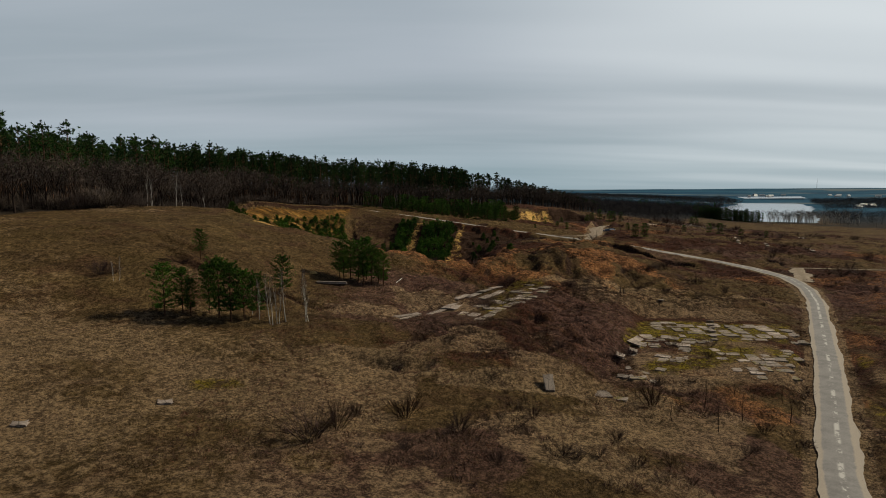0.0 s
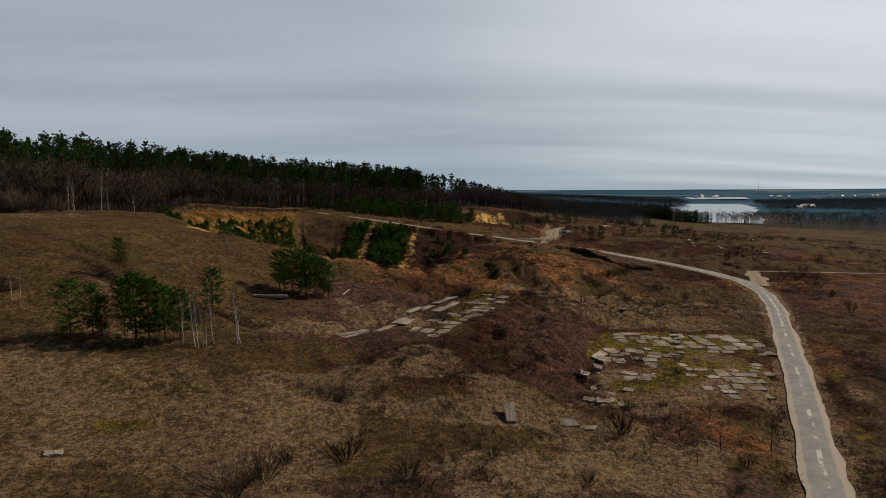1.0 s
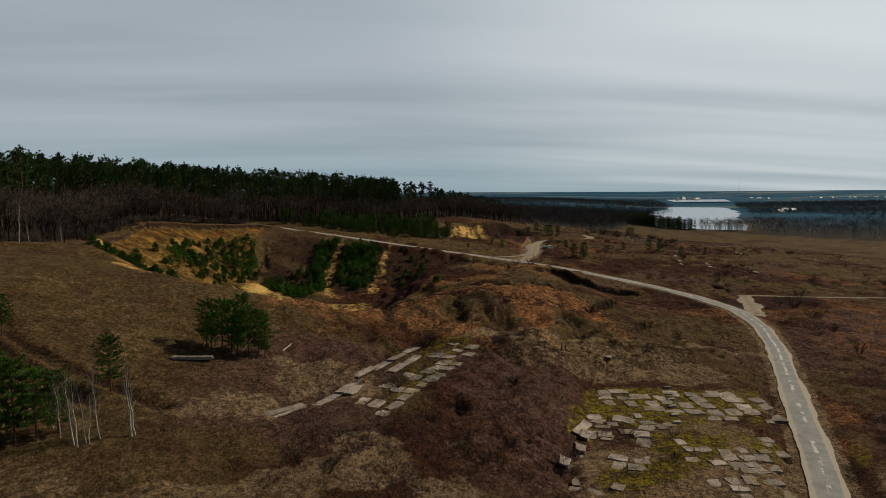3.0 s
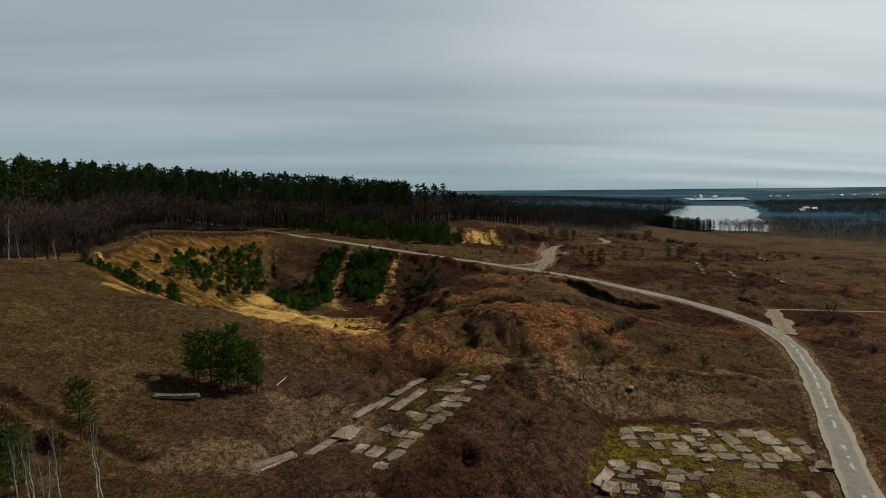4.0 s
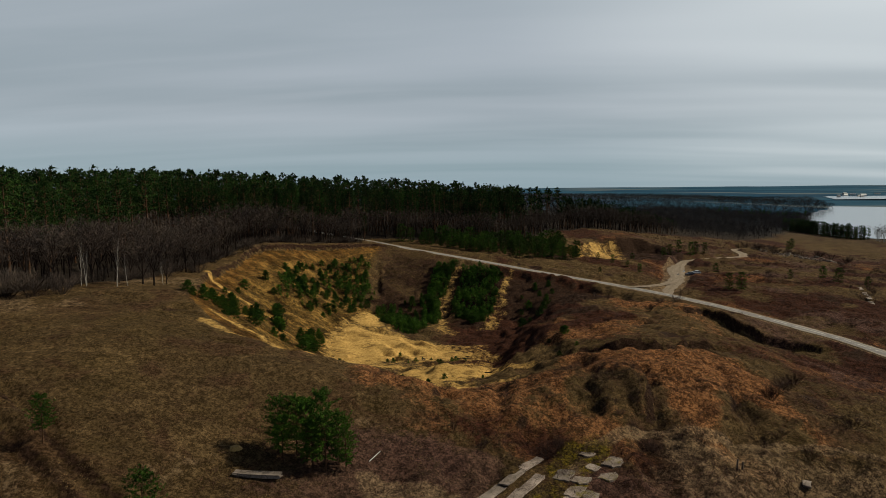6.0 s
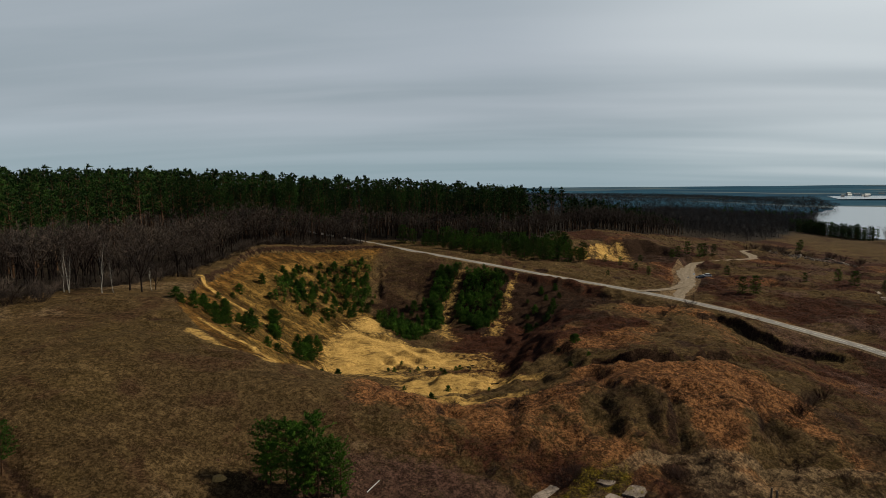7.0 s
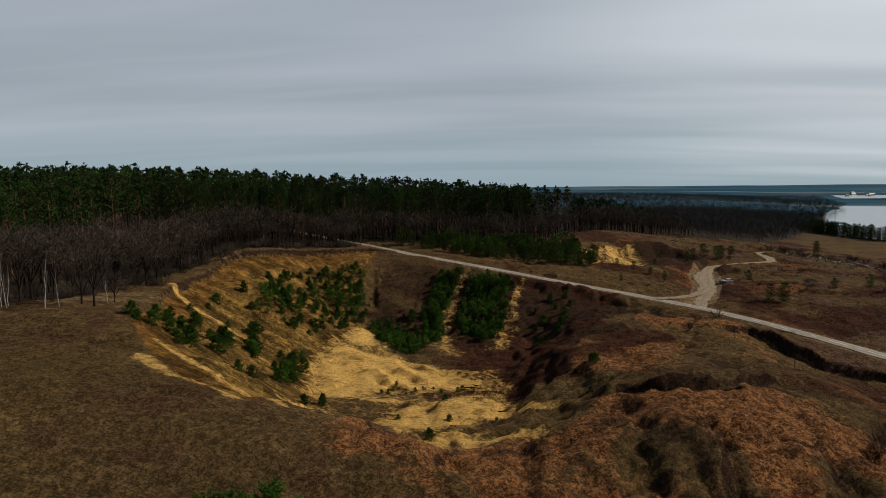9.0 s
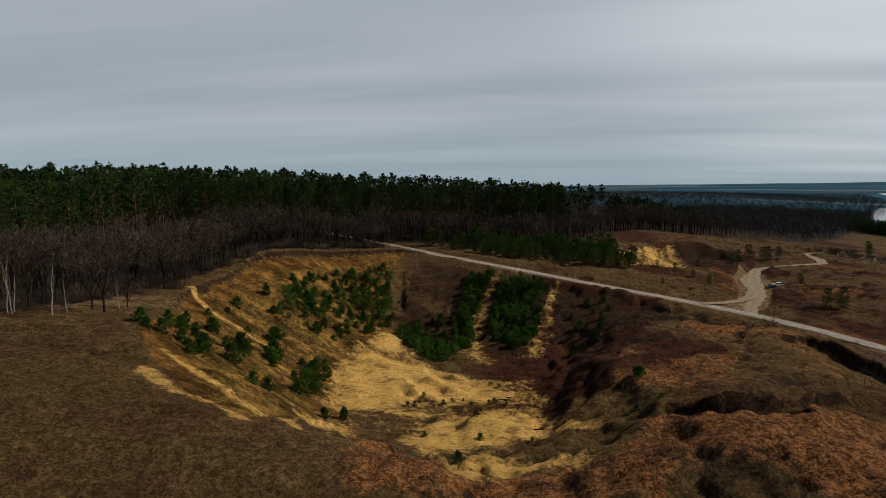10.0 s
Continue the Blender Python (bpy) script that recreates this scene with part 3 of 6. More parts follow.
def land(x, y):
    """Height of the ground, and what covers it, at arrays of places."""
    x, y = np.asarray(x, float).ravel(), np.asarray(y, float).ravel()
    z = open_ground(x, y)
    close = (np.abs(x) < 420) & (y > -60) & (y < 700)
    reach = np.where(close, 1.0, 0.0)
    bx, by = x + 2.2 * rough(x, y, 13, 31, 3), y + 2.2 * rough(x, y, 13, 32, 3)      # wavering borders
    # trenches, steep on their far side
    for trench in (GULLY, HOLLOW):
        dg, mg = near_line(bx, by, trench)
        dg = np.maximum(dg + 1.6 * rough(x, y, 5, 33, 3), 0)
        T = np.array(trench)[np.argsort([p[0] for p in trench])]
        beyond = by > np.interp(bx, T[:, 0], T[:, 1])
        gentle = smooth(dg, 2.5, 12) * 10 if trench is GULLY else 0.2 * dg + smooth(dg, 22, 30) * 6
        bank = np.where(beyond, smooth(dg, 1.2, 4.6 if trench is GULLY else 7.5) * 10, gentle)
        ends = 4.5 * smooth(rough(x, y, 17, 35, 2), 0.12, 0.55) if trench is GULLY else 0
        z = np.where(dg < 30, np.minimum(z, mg[:, 0] + bank + ends), z)
    # the sand pit
    dr, around = near_line(bx, by, RIM_ROUND, True)
    around = around[:, 0]
    df, _ = near_line(x, y, PIT_FLOOR, True)
    in_rim, in_floor = inside(bx, by, PIT_RIM), inside(x, y, PIT_FLOOR)
    s = np.where(in_floor, 1.0, np.where(in_rim, dr / (dr + df + 1e-6), 0.0))
    floor_z = -2.2 + 3.0 * smooth(-y, -226, -204) + 2.4 * smooth(-y, -200, -180) + 0.7 * rough(x, y, 22, 5, 4) + 2.4 * smooth(x, -18, -44) * smooth(y, 222, 262) * (1 - smooth(y, 268, 285))
    step = 2.4 * rough(bx, by * 1.2, 26, 6, 2)
    floor_z = floor_z + 0.7 * (np.floor(step) + smooth(step - np.floor(step), 0.0, 0.2)) + 0.55 * rough(x, y, 9, 15, 4) - 0.5 * smooth(1 - np.abs(rough(x * 0.6 + y * 0.3, y * 0.7 - x * 0.2, 12, 19, 3)), 0.8, 1.0)
    for k, line in enumerate(LEDGES):
        L = np.array(line)
        over = by + 2.0 * rough(x, y, 14, 80 + k, 2) - np.interp(bx, L[:, 0], L[:, 1])
        span_x = smooth(x, L[0, 0] - 3, L[0, 0] + 3) * (1 - smooth(x, L[-1, 0] - 4, L[-1, 0] + 3))
        floor_z = floor_z + span_x * 1.5 * smooth(rough(x, y, 11, 37, 2), -0.25, 0.2) * (smooth(over, -1.0, 0.6) - 0.5) * (1 - smooth(np.abs(over), 3, 9))
    west = smooth(-x, 40, 66) * smooth(y, 186, 215)
    east = smooth(x, 0, 22) * smooth(y, 246, 262)
    lip = 0.09 * west + 0.18 * east * (1 + 0.12 * rough(x, y, 9, 14, 3))
    wall = np.where(s > 0, lip * smooth(s, 0.0, 0.022 + 0.12 * east) + (1 - lip) * (0.65 * s + 0.35 * smooth(s, 0.02, 0.9)), 0)
    ribs = 1 - 2.2 * np.abs(rough(around, s * 22, 11, 8, 3)) + 0.4 * rough(x, y, 5, 16, 3)
    z = z + (floor_z - z) * wall + (1.5 - 1.1 * east) * ribs * smooth(s, 0.04, 0.3) * (1 - smooth(s, 0.7, 1.0)) * (s > 0)
    # a spur of the west wall, and the weedy terrace in the east with its broken front
    z = z + 4.2 * np.exp(-((x + 62) / 8) ** 2 - ((y - 256) / 12) ** 2) * (s > 0) * smooth(s, 0.05, 0.3)
    dt, _ = near_line(bx, by, TERRACE, True)
    on_terrace = np.where(inside(bx, by, TERRACE), smooth(dt, 0, 5 + 13 * smooth(y, 212, 232)), 0)
    z = z + np.maximum(7.2 + 0.03 * (np.minimum(x, 40) - 30) + 0.6 * rough(x, y, 12, 21, 3) - z, 0) * on_terrace
    # the smaller cutting behind the road
    in_c = inside(bx, by, CLIFF_RIM)
    dc, _ = near_line(bx, by, CLIFF_RIM, True)
    cut = np.where(in_c, smooth(dc, 0, 10), 0)
    z = z - np.clip(z - 8.2, 0, 12) * cut
    # broken, hummocky ground
    hilly = smooth(x, -34, 6) * (1 - 0.25 * smooth(x, 56, 84)) * smooth(y, 68, 96) * (1 - smooth(x, 240, 300))
    z = z + reach * (0.46 * rough(x, y, 9, 1, 4) + (1.6 - 0.45 * smooth(y, 145, 158)) * hilly * (rough(x, y, 8, 2, 4, 0.6) - 0.3 * smooth(1 - np.abs(rough(x, y, 15, 18, 3)), 0.8, 1.0)) + 0.8 * rough(x, y, 45, 3, 2) + 0.34 * rough(x, y, 2.6, 9, 2) * (0.7 + 1.2 * hilly))
    for line in FURROWS:
        dl, _ = near_line(bx, by, line)
        z = z - 0.8 * np.exp(-(dl / 0.8) ** 2) + 0.35 * np.exp(-((dl - 2.2) / 1.0) ** 2)
    crease = 1 - np.abs(rough(x, y, 11, 12, 3))
    front = smooth(y, 146, 160) * (1 - smooth(y, 172, 186)) * smooth(x, -28, -8) * (1 - smooth(x, 52, 66))
    runs = 1 - np.abs(rough(x, y * 0.35, 10, 17, 3))
    z = z - 1.3 * front * smooth(runs, 0.72, 1.0) * reach
    bluff = smooth(x, 10, 22) * (1 - smooth(x, 38, 56)) * smooth(y, 76, 96) * (1 - smooth(y, 140, 160))
    z = z + bluff * reach * (1.0 * rough(x * 0.45 + y, y * 0.25 - x * 0.1, 7, 28, 3) - 0.8 * smooth(crease, 0.74, 1.0))
    far = smooth(np.hypot(x, y), 400, 1500)
    low = smooth(-z, 5, 8.5)
    z = z + far * 3.0 * rough(x, y, 420, 4, 3) * (1 - low)
    z = np.where((y > 500) & (low > 0.5), -9.0 + (z + 9) * (1 - smooth(low, 0.5, 1.0)), z)
    z = np.where(inside(x, y, LAKE), np.minimum(z, -9.4), z)
    z = np.where(inside(x, y, RIVER), np.minimum(z, -7.0), z)
    # roads lie in the ground
    d1, m1 = near_line(x, y, ROAD)
    f1 = 1 - smooth(d1, 3.4, 7.5)
    z = z + (m1[:, 0] - 0.14 - z) * f1
    d2, m2 = near_line(x, y, TRACK)
    f2 = (1 - smooth(d2, 3.0, 6.5)) * (1 - f1)
    z = z + (m2[:, 0] - 0.10 - z) * f2
    for line in (FORK, TURNOFF, SIDE_LANE):
        d3, m3 = near_line(x, y, line)
        z = z + (m3[:, 0] - 0.10 - z) * (1 - smooth(d3, 3.0, 6.0)) * (1 - f1) * smooth(d2, 2.0, 4.0)
    # the levelled yard and the old slab lane
    yard = smooth(x, 30, 38) * (1 - smooth(x, 76, 84)) * smooth(y, 86, 94) * (1 - smooth(y, 136, 146)) * (1 - f1)
    yard = yard * smooth(x - 0.42 * y, -16, -11)
    z = z + (0.05 - 0.012 * (x - 40) - z) * 0.85 * yard
    lane_bed = 1 - smooth(near_line(x, y, [(2.5, 110), (12, 128), (24, 149)])[0], 4.4, 7.5)
    z = z + (open_ground(x, y) + 0.1 - z) * 0.9 * lane_bed
    return z, dict(around=around, d1=d1, d2=d2, s=s, in_rim=in_rim, in_floor=in_floor, dr=dr, cut=cut, in_c=in_c, front=front, bluff=bluff, hilly=hilly, yard=yard, bx=bx, by=by)


def height(x, y):
    return land(np.atleast_1d(np.asarray(x, float)), np.atleast_1d(np.asarray(y, float)))[0]


FLOOD = [(392, 648), (430, 655), (525, 820), (640, 1007), (760, 1200), (900, 1468), (1100, 1800), (1500, 2600), (4000, 3000), (4000, 100), (640, 150), (540, 360), (458, 512), (404, 616)]
WOODS = [(-64, 362), (-34, 372), (0, 384), (30, 404), (42, 446), (84, 500), (135, 535), (205, 590), (300, 730), (420, 930), (485, 1062), (560, 1200), (765, 1530),
         (1050, 2250), (-2600, 2600), (-2600, -200), (-260, -160), (-170, 40), (-120, 130), (-92, 182), (-90, 205), (-91, 236), (-92, 262), (-93, 284), (-88, 305), (-73, 324), (-59, 342)]


def grid_line(lo, hi, step, low_end, high_end, grow=1.085):
    a = list(np.arange(lo, hi + step, step))
    s = step
    while a[-1] < high_end:
        s = min(s * grow, 160)
        a.append(a[-1] + s)
    s, b = step, [lo]
    while b[-1] > low_end:
        s = min(s * grow, 160)
        b.append(b[-1] - s)
    return np.array(b[:0:-1] + a)


gx, gy = grid_line(-94, 170, 0.75, -4700, 4700, 1.07), grid_line(54, 400, 0.75, -4700, 4880, 1.07)
X, Y = np.meshgrid(gx, gy)
Zs, C = land(X, Y)
nx, ny = len(gx), len(gy)
me = bpy.data.meshes.new("ground")
me.vertices.add(nx * ny)
me.vertices.foreach_set("co", np.stack([X.ravel(), Y.ravel(), Zs], -1).astype(np.float32).ravel())
i = (np.arange(ny - 1)[:, None] * nx + np.arange(nx - 1)[None]).ravel()
quad = np.stack([i, i + 1, i + nx + 1, i + nx], -1).astype(np.int32)
me.loops.add(quad.size)
me.loops.foreach_set("vertex_index", quad.ravel())
me.polygons.add(len(quad))
me.polygons.foreach_set("loop_start", np.arange(0, quad.size, 4, dtype=np.int32))
me.polygons.foreach_set("use_smooth", np.ones(len(quad), bool))
me.update(calc_edges=True)
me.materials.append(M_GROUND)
xf, yf = X.ravel(), Y.ravel()
sl = np.gradient(Zs.reshape(ny, nx), gy, gx)
steep = np.hypot(*sl).ravel()
s, n1 = C["s"], rough(xf, yf, 18, 21, 4)
n2 = rough(xf, yf, 30, 22, 3)
west = smooth(-xf, 30, 50) * C["in_rim"]
pit_sand = np.zeros_like(xf)
for lobe in SAND_LOBES:
    d, _ = near_line(C["bx"], C["by"], lobe, True)
    pit_sand = np.maximum(pit_sand, np.where(inside(C["bx"], C["by"], lobe), 0.5 + 0.35 * smooth(d, 0, 6), 0.5 * (1 - smooth(d, 0, 6))))
for line in CHUTES:
    pit_sand = np.maximum(pit_sand, 0.56 * (1 - smooth(near_line(0.65 * xf + 0.35 * C["bx"], 0.65 * yf + 0.35 * C["by"], line)[0], 0.4, 2.8 + 1.5 * n1)))
chute = smooth(rough(C["around"], s * 8 + 0.1 * yf, 8, 23, 3), 0.1, 0.4)
pit_sand = np.maximum(pit_sand, np.where(s > 0.04, west * 0.26 * chute, 0))
pit_sand = np.maximum(pit_sand, 0.36 * C["in_floor"] * (1 - smooth(xf, 2, 14)) * (1 - smooth(yf - 0.55 * xf, 240, 256)))
back_bank = smooth(yf + 3 * n1, 264, 278) * smooth(s, 0.03, 0.2) * C["in_rim"] * smooth(xf + 4 * n1, -52, -36)
for line in ([(-9.5, 314), (-12, 306), (-14, 295), (-15.5, 272), (-12, 260)], [(13, 314), (9, 300), (7, 289), (4, 268)]):
    pit_sand = np.maximum(pit_sand, 0.45 * (1 - smooth(near_line(C["bx"], C["by"], line)[0], 0.5, 4.0 + 2.6 * n1 + 7.0 * smooth(s, 0.35, 0.9))))
cliff_sand = np.where(C["in_c"], (0.58 + 0.3 * rough(xf + 0.7 * yf, 0.15 * yf, 6, 71, 3)) * smooth(C["cut"], 0.02, 0.3) * (1 - smooth(xf + 4 * n1, 66, 84)), 0.0)
verge = (1 - smooth(np.abs(C["d1"] - 3.0), 0.3, 1.2)) * 0.12 * smooth(yf, -20, 20)
junction = inside(xf, yf, [(60, 303), (72, 297), (80, 303), (88, 322), (98, 350), (104, 376), (96, 384), (87, 362), (82, 338), (74, 314)])
verge = np.maximum(verge, junction * 0.22)
footpath = 1 - smooth(near_line(C["bx"], C["by"], [(19, 141), (23, 148), (28, 151.3), (35, 154.2), (44, 156.6), (55, 157), (68, 158), (86, 158), (100, 160)])[0], 0.5, 1.6)
rutted = 1 - smooth(C["d2"], 2.0, 6.0)
sand = np.clip(np.maximum.reduce([pit_sand, cliff_sand, verge, rutted * 0.30, footpath * 0.2]), 0, 1)
rust = np.clip(C["front"] * 1.1 * smooth(n1, -0.5, 0.1) + 0.8 * smooth(n2, 0.1, 0.5) * C["hilly"] + 0.85 * C["bluff"] * smooth(rough(xf * 0.5 + yf, yf * 0.3 - xf * 0.1, 7, 27, 3), -0.15, 0.25)
               + 0.42 * smooth(xf, 50, 90) * smooth(n2, 0.05, 0.4) * (yf < 420) + 0.2 * west * (s > 0.04), 0, 1) * (1 - smooth(s, 0.3, 0.5) * (1 - west))
front_c = smooth(yf, 150, 162) * (1 - smooth(yf, 188, 203)) * smooth(xf, -20, 0) * (1 - smooth(xf, 58, 74))
rust = np.maximum(rust, 0.86 * front_c * smooth(n1, -0.6, -0.1) * (s < 0.25))
rust = np.maximum(rust, np.exp(-((xf - 39) / 11) ** 2 - ((yf - 78) / 10) ** 2) * (0.75 + 0.6 * n1))
terrace_in = inside(C["bx"], C["by"], TERRACE)
rust = np.maximum(rust, terrace_in * (0.42 + 0.6 * n1))
rust = np.maximum(rust, smooth(yf, 136, 146) * (1 - smooth(yf, 156, 166)) * smooth(xf, -14, -4) * (1 - smooth(xf, 44, 60)) * (0.66 + 0.5 * n1))
hollow = np.exp(-(((xf + 30) / 4.5) ** 2 + ((yf - 77) / 3.0) ** 2))
moss = np.clip(0.75 * hollow + C["yard"] * smooth(n1, -0.55, 0.0) * 0.92 * smooth(yf - 0.5 * (xf - 50), 96, 106) * (1 - smooth(yf, 131, 139)) * (1 - 0.3 * smooth(xf, 52, 60)) + (1 - smooth(near_line(xf, yf, [(2.5, 110), (12, 128), (23, 149), (32, 154.5)])[0], 2.5, 5)) * 0.66 * smooth(n1, -0.3, 0.2)
               + 0.22 * smooth(rough(xf, yf, 40, 25, 2), 0.3, 0.6) * (xf < -10) + 0.55 * smooth(C["d1"], 3.5, 5) * (1 - smooth(C["d1"], 6, 10)) * smooth(n2, 0.0, 0.4) * (yf < 110) * (xf > 60), 0, 1)
heather = np.clip(smooth(n2, -0.35, 0.2) * C["hilly"] * 0.65 * (1 - C["front"]) * (1 - front_c) + 0.6 * smooth(xf, 70, 110) * smooth(-n1, 0.0, 0.4) + 0.12 * (s > 0.3) * (1 - west) + 0.12 * west * (s > 0.04), 0, 1)
rut = np.zeros_like(xf)
for line in FURROWS[3:]:
    rut = np.maximum(rut, 1 - smooth(near_line(xf, yf, line)[0], 0.3, 1.3))
# bare soil; on steep banks and under the lip it also paints their shade
bare = np.clip(0.62 * rut + smooth(steep, 0.85, 1.4) * (1 - west) + (s > 0) * (s < 0.016) * west * (yf > 225) + 0.56 * back_bank * (s < 0.97) + 0.12 * smooth(xf, 0, 20) * smooth(yf, 205, 225) * (s > 0.03) + (C["in_c"] & (xf > 74)) * 0.8 + 0.8 * smooth(-n1, 0.34, 0.6) * C["hilly"] * (1 - front_c), 0, 1)
# where the trees' shade is put into the ground colour
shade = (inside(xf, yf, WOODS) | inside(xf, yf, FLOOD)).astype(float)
ochre_wall = np.where(C["in_rim"] & (s > 0.02), np.where(yf > 284, smooth(-xf, 40, 54), smooth(-xf, 18, 40)) * (0.74 - 0.2 * smooth(s, 0.9, 1.0)), 0)
near_by = (1 - smooth(yf, 138, 152) * (1 - smooth(xf, 30, 40)) - smooth(yf, 150, 162) * smooth(xf, 30, 40)) * (1 - smooth(xf, 68, 84)) * (s < 0.01)
p1, p2 = rough(xf, yf * 1.2, 15, 55, 4), rough(xf, yf, 19, 56, 4)
straw_patch = np.clip(0.9 * footpath + near_by * (0.85 * smooth(p1, -0.08, 0.26) * (1 - 0.6 * C["bluff"]) + 0.7 * C["yard"] * (1 - smooth(yf, 106, 114)) + 0.62 * smooth(xf, 26, 36) * smooth(yf, 134, 140)) * (0.5 + 0.5 * smooth(xf, -24, -6)) , 0, 1)
straw_patch = np.maximum(straw_patch, (1 - smooth(yf + 0.35 * xf, 74, 100)) * (1 - smooth(xf, -14, 2)) * (0.56 + 0.35 * p1))
straw_patch = np.maximum(straw_patch, smooth(yf, 148, 164) * (1 - smooth(xf, -44, -26)) * (s < 0.01) * (0.34 + 0.5 * p1))
straw_patch = np.maximum(straw_patch, 0.9 * inside(C["bx"], C["by"], [(-14, 82), (-11, 86), (-5, 84), (-3.5, 78), (-8.5, 74)]))
straw_patch = np.maximum(straw_patch, 0.8 * (1 - smooth(C["d1"], 3.2, 4.6 + n1)))
straw_patch = np.maximum(straw_patch, junction * 0.9)
mauve_patch = np.clip(near_by * (0.75 * smooth(p2, -0.05, 0.25) * smooth(xf, -34, -12) * (1 - C["yard"]) + 0.6 * C["bluff"]), 0, 1) + 0.55 * smooth(xf, 74, 90) * smooth(p2, 0.0, 0.3) * (1 - smooth(xf, 300, 420)) * (yf < 480)
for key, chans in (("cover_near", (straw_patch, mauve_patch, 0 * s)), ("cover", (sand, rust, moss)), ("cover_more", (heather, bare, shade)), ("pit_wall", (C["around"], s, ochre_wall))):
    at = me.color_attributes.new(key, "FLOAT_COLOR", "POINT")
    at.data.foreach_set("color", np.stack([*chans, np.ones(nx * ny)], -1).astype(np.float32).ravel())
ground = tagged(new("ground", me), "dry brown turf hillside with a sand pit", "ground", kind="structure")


def ribbon(name, line, half, lift, mat, step=1.2, wobble=0.25, seed=50, across=5):
    """A strip that follows a line and lies on it."""
    P = np.array(line, float)
    L = np.concatenate([[0], np.cumsum(np.hypot(*np.diff(P[:, :2], axis=0).T))])
    t = np.arange(0, L[-1], step)
    q = np.stack([np.interp(t, L, P[:, k]) for k in range(3)], -1)
    for _ in range(10):
        q[1:-1] = (q[:-2] + 2 * q[1:-1] + q[2:]) / 4
    d = np.gradient(q[:, :2], axis=0)
    d /= np.linalg.norm(d, axis=1)[:, None]
    side = np.stack([d[:, 1], -d[:, 0]], -1)
    rows = []
    for k in range(across):
        u = k / (across - 1) * 2 - 1
        wide = half + wobble * (rough(t + 100 * (u > 0), t * 0, 5.0, seed, 3) if abs(u) == 1 else 0)
        p = q[:, :2] + side * (u * wide)[:, None] if isinstance(wide, np.ndarray) else q[:, :2] + side * (u * wide)
        rows.append(np.column_stack([p, q[:, 2] + lift + 0.05 * (1 - u * u)]))
    V = np.stack(rows, 1)
    n = len(t)
    m = bpy.data.meshes.new(name)
    F = [(a * across + k, a * across + k + 1, (a + 1) * across + k + 1, (a + 1) * across + k) for a in range(n - 1) for k in range(across - 1)]
    m.from_pydata([tuple(p) for p in V.reshape(-1, 3)], [], F)
    uv = m.uv_layers.new(name="UVMap")
    idx = np.array([l.vertex_index for l in m.loops])
    uv.data.foreach_set("uv", np.stack([(idx % across) / (across - 1), t[idx // across]], -1).astype(np.float32).ravel())
    m.materials.append(mat)
    if m.polygons[0].normal.z < 0:
        m.flip_normals()
    for p in m.polygons:
        p.use_smooth = True
    return new(name, m)


tagged(ribbon("road", ROAD, 2.35, 0.03, M_ROAD, 0.6, 0.5, across=9), "worn grey asphalt country road with sandy edges", "road", kind="structure")
tagged(ribbon("dirt_track", TRACK, 2.3, 0.03, M_TRACK, wobble=1.0, seed=60), "rutted pale sandy track", "dirt track", kind="structure")

tagged(ribbon("dirt_track", FORK, 1.9, 0.05, M_TRACK, wobble=0.9, seed=64), "pale sandy fork of a rutted track", "dirt track", kind="structure")

tagged(ribbon("pavement", TURNOFF, 2.5, 0.04, M_TRACK, 0.6, 2.0, seed=66, across=9), "broken pale apron of a turn-off beside the road", "pavement", kind="structure")
tagged(ribbon("dirt_track", SIDE_LANE, 0.9, 0.06, M_TRACK, wobble=0.5, seed=68), "narrow pale lane across the heath", "dirt track", kind="structure")

# ---- water ----
def sheet(name, outline, z, mat, label, category):
    m = Mesh()
    pts = []
    for (x0, y0), (x1, y1) in zip(outline, outline[1:] + outline[:1]):
        n = max(2, int(math.hypot(x1 - x0, y1 - y0) / 12))
        for k in range(n):
            x, y = x0 + (x1 - x0) * k / n, y0 + (y1 - y0) * k / n
            w = 7 * float(rough(np.array([x]), np.array([y]), 60, 70, 3)[0])
            pts.append(Vector((x + w, y - w, z)))
    m.v, m.f = pts, [tuple(range(len(pts)))]
    ob = new(name, m.done(name, mat))
    return tagged(ob, label, category, kind="structure")


sheet("water", [(372, 720), (352, 800), (366, 889), (429, 996), (515, 1145), (600, 1300), (727, 1478), (800, 1640), (910, 1570), (880, 1468), (740, 1200), (619, 1007), (510, 820), (425, 680)], -8.7, M_WATER, "still grey lake under a cloudy sky", "water")
sheet("river", [(1100, 2200), (1330, 2200), (1620, 2720), (1330, 2720)], -5.2, M_WATER, "far bright strip of river water", "water")


# ---- trees ----
rnd = random.Random(7)


def turn_about(a, b=0.0):
    return Vector((math.cos(a), math.sin(a), b))


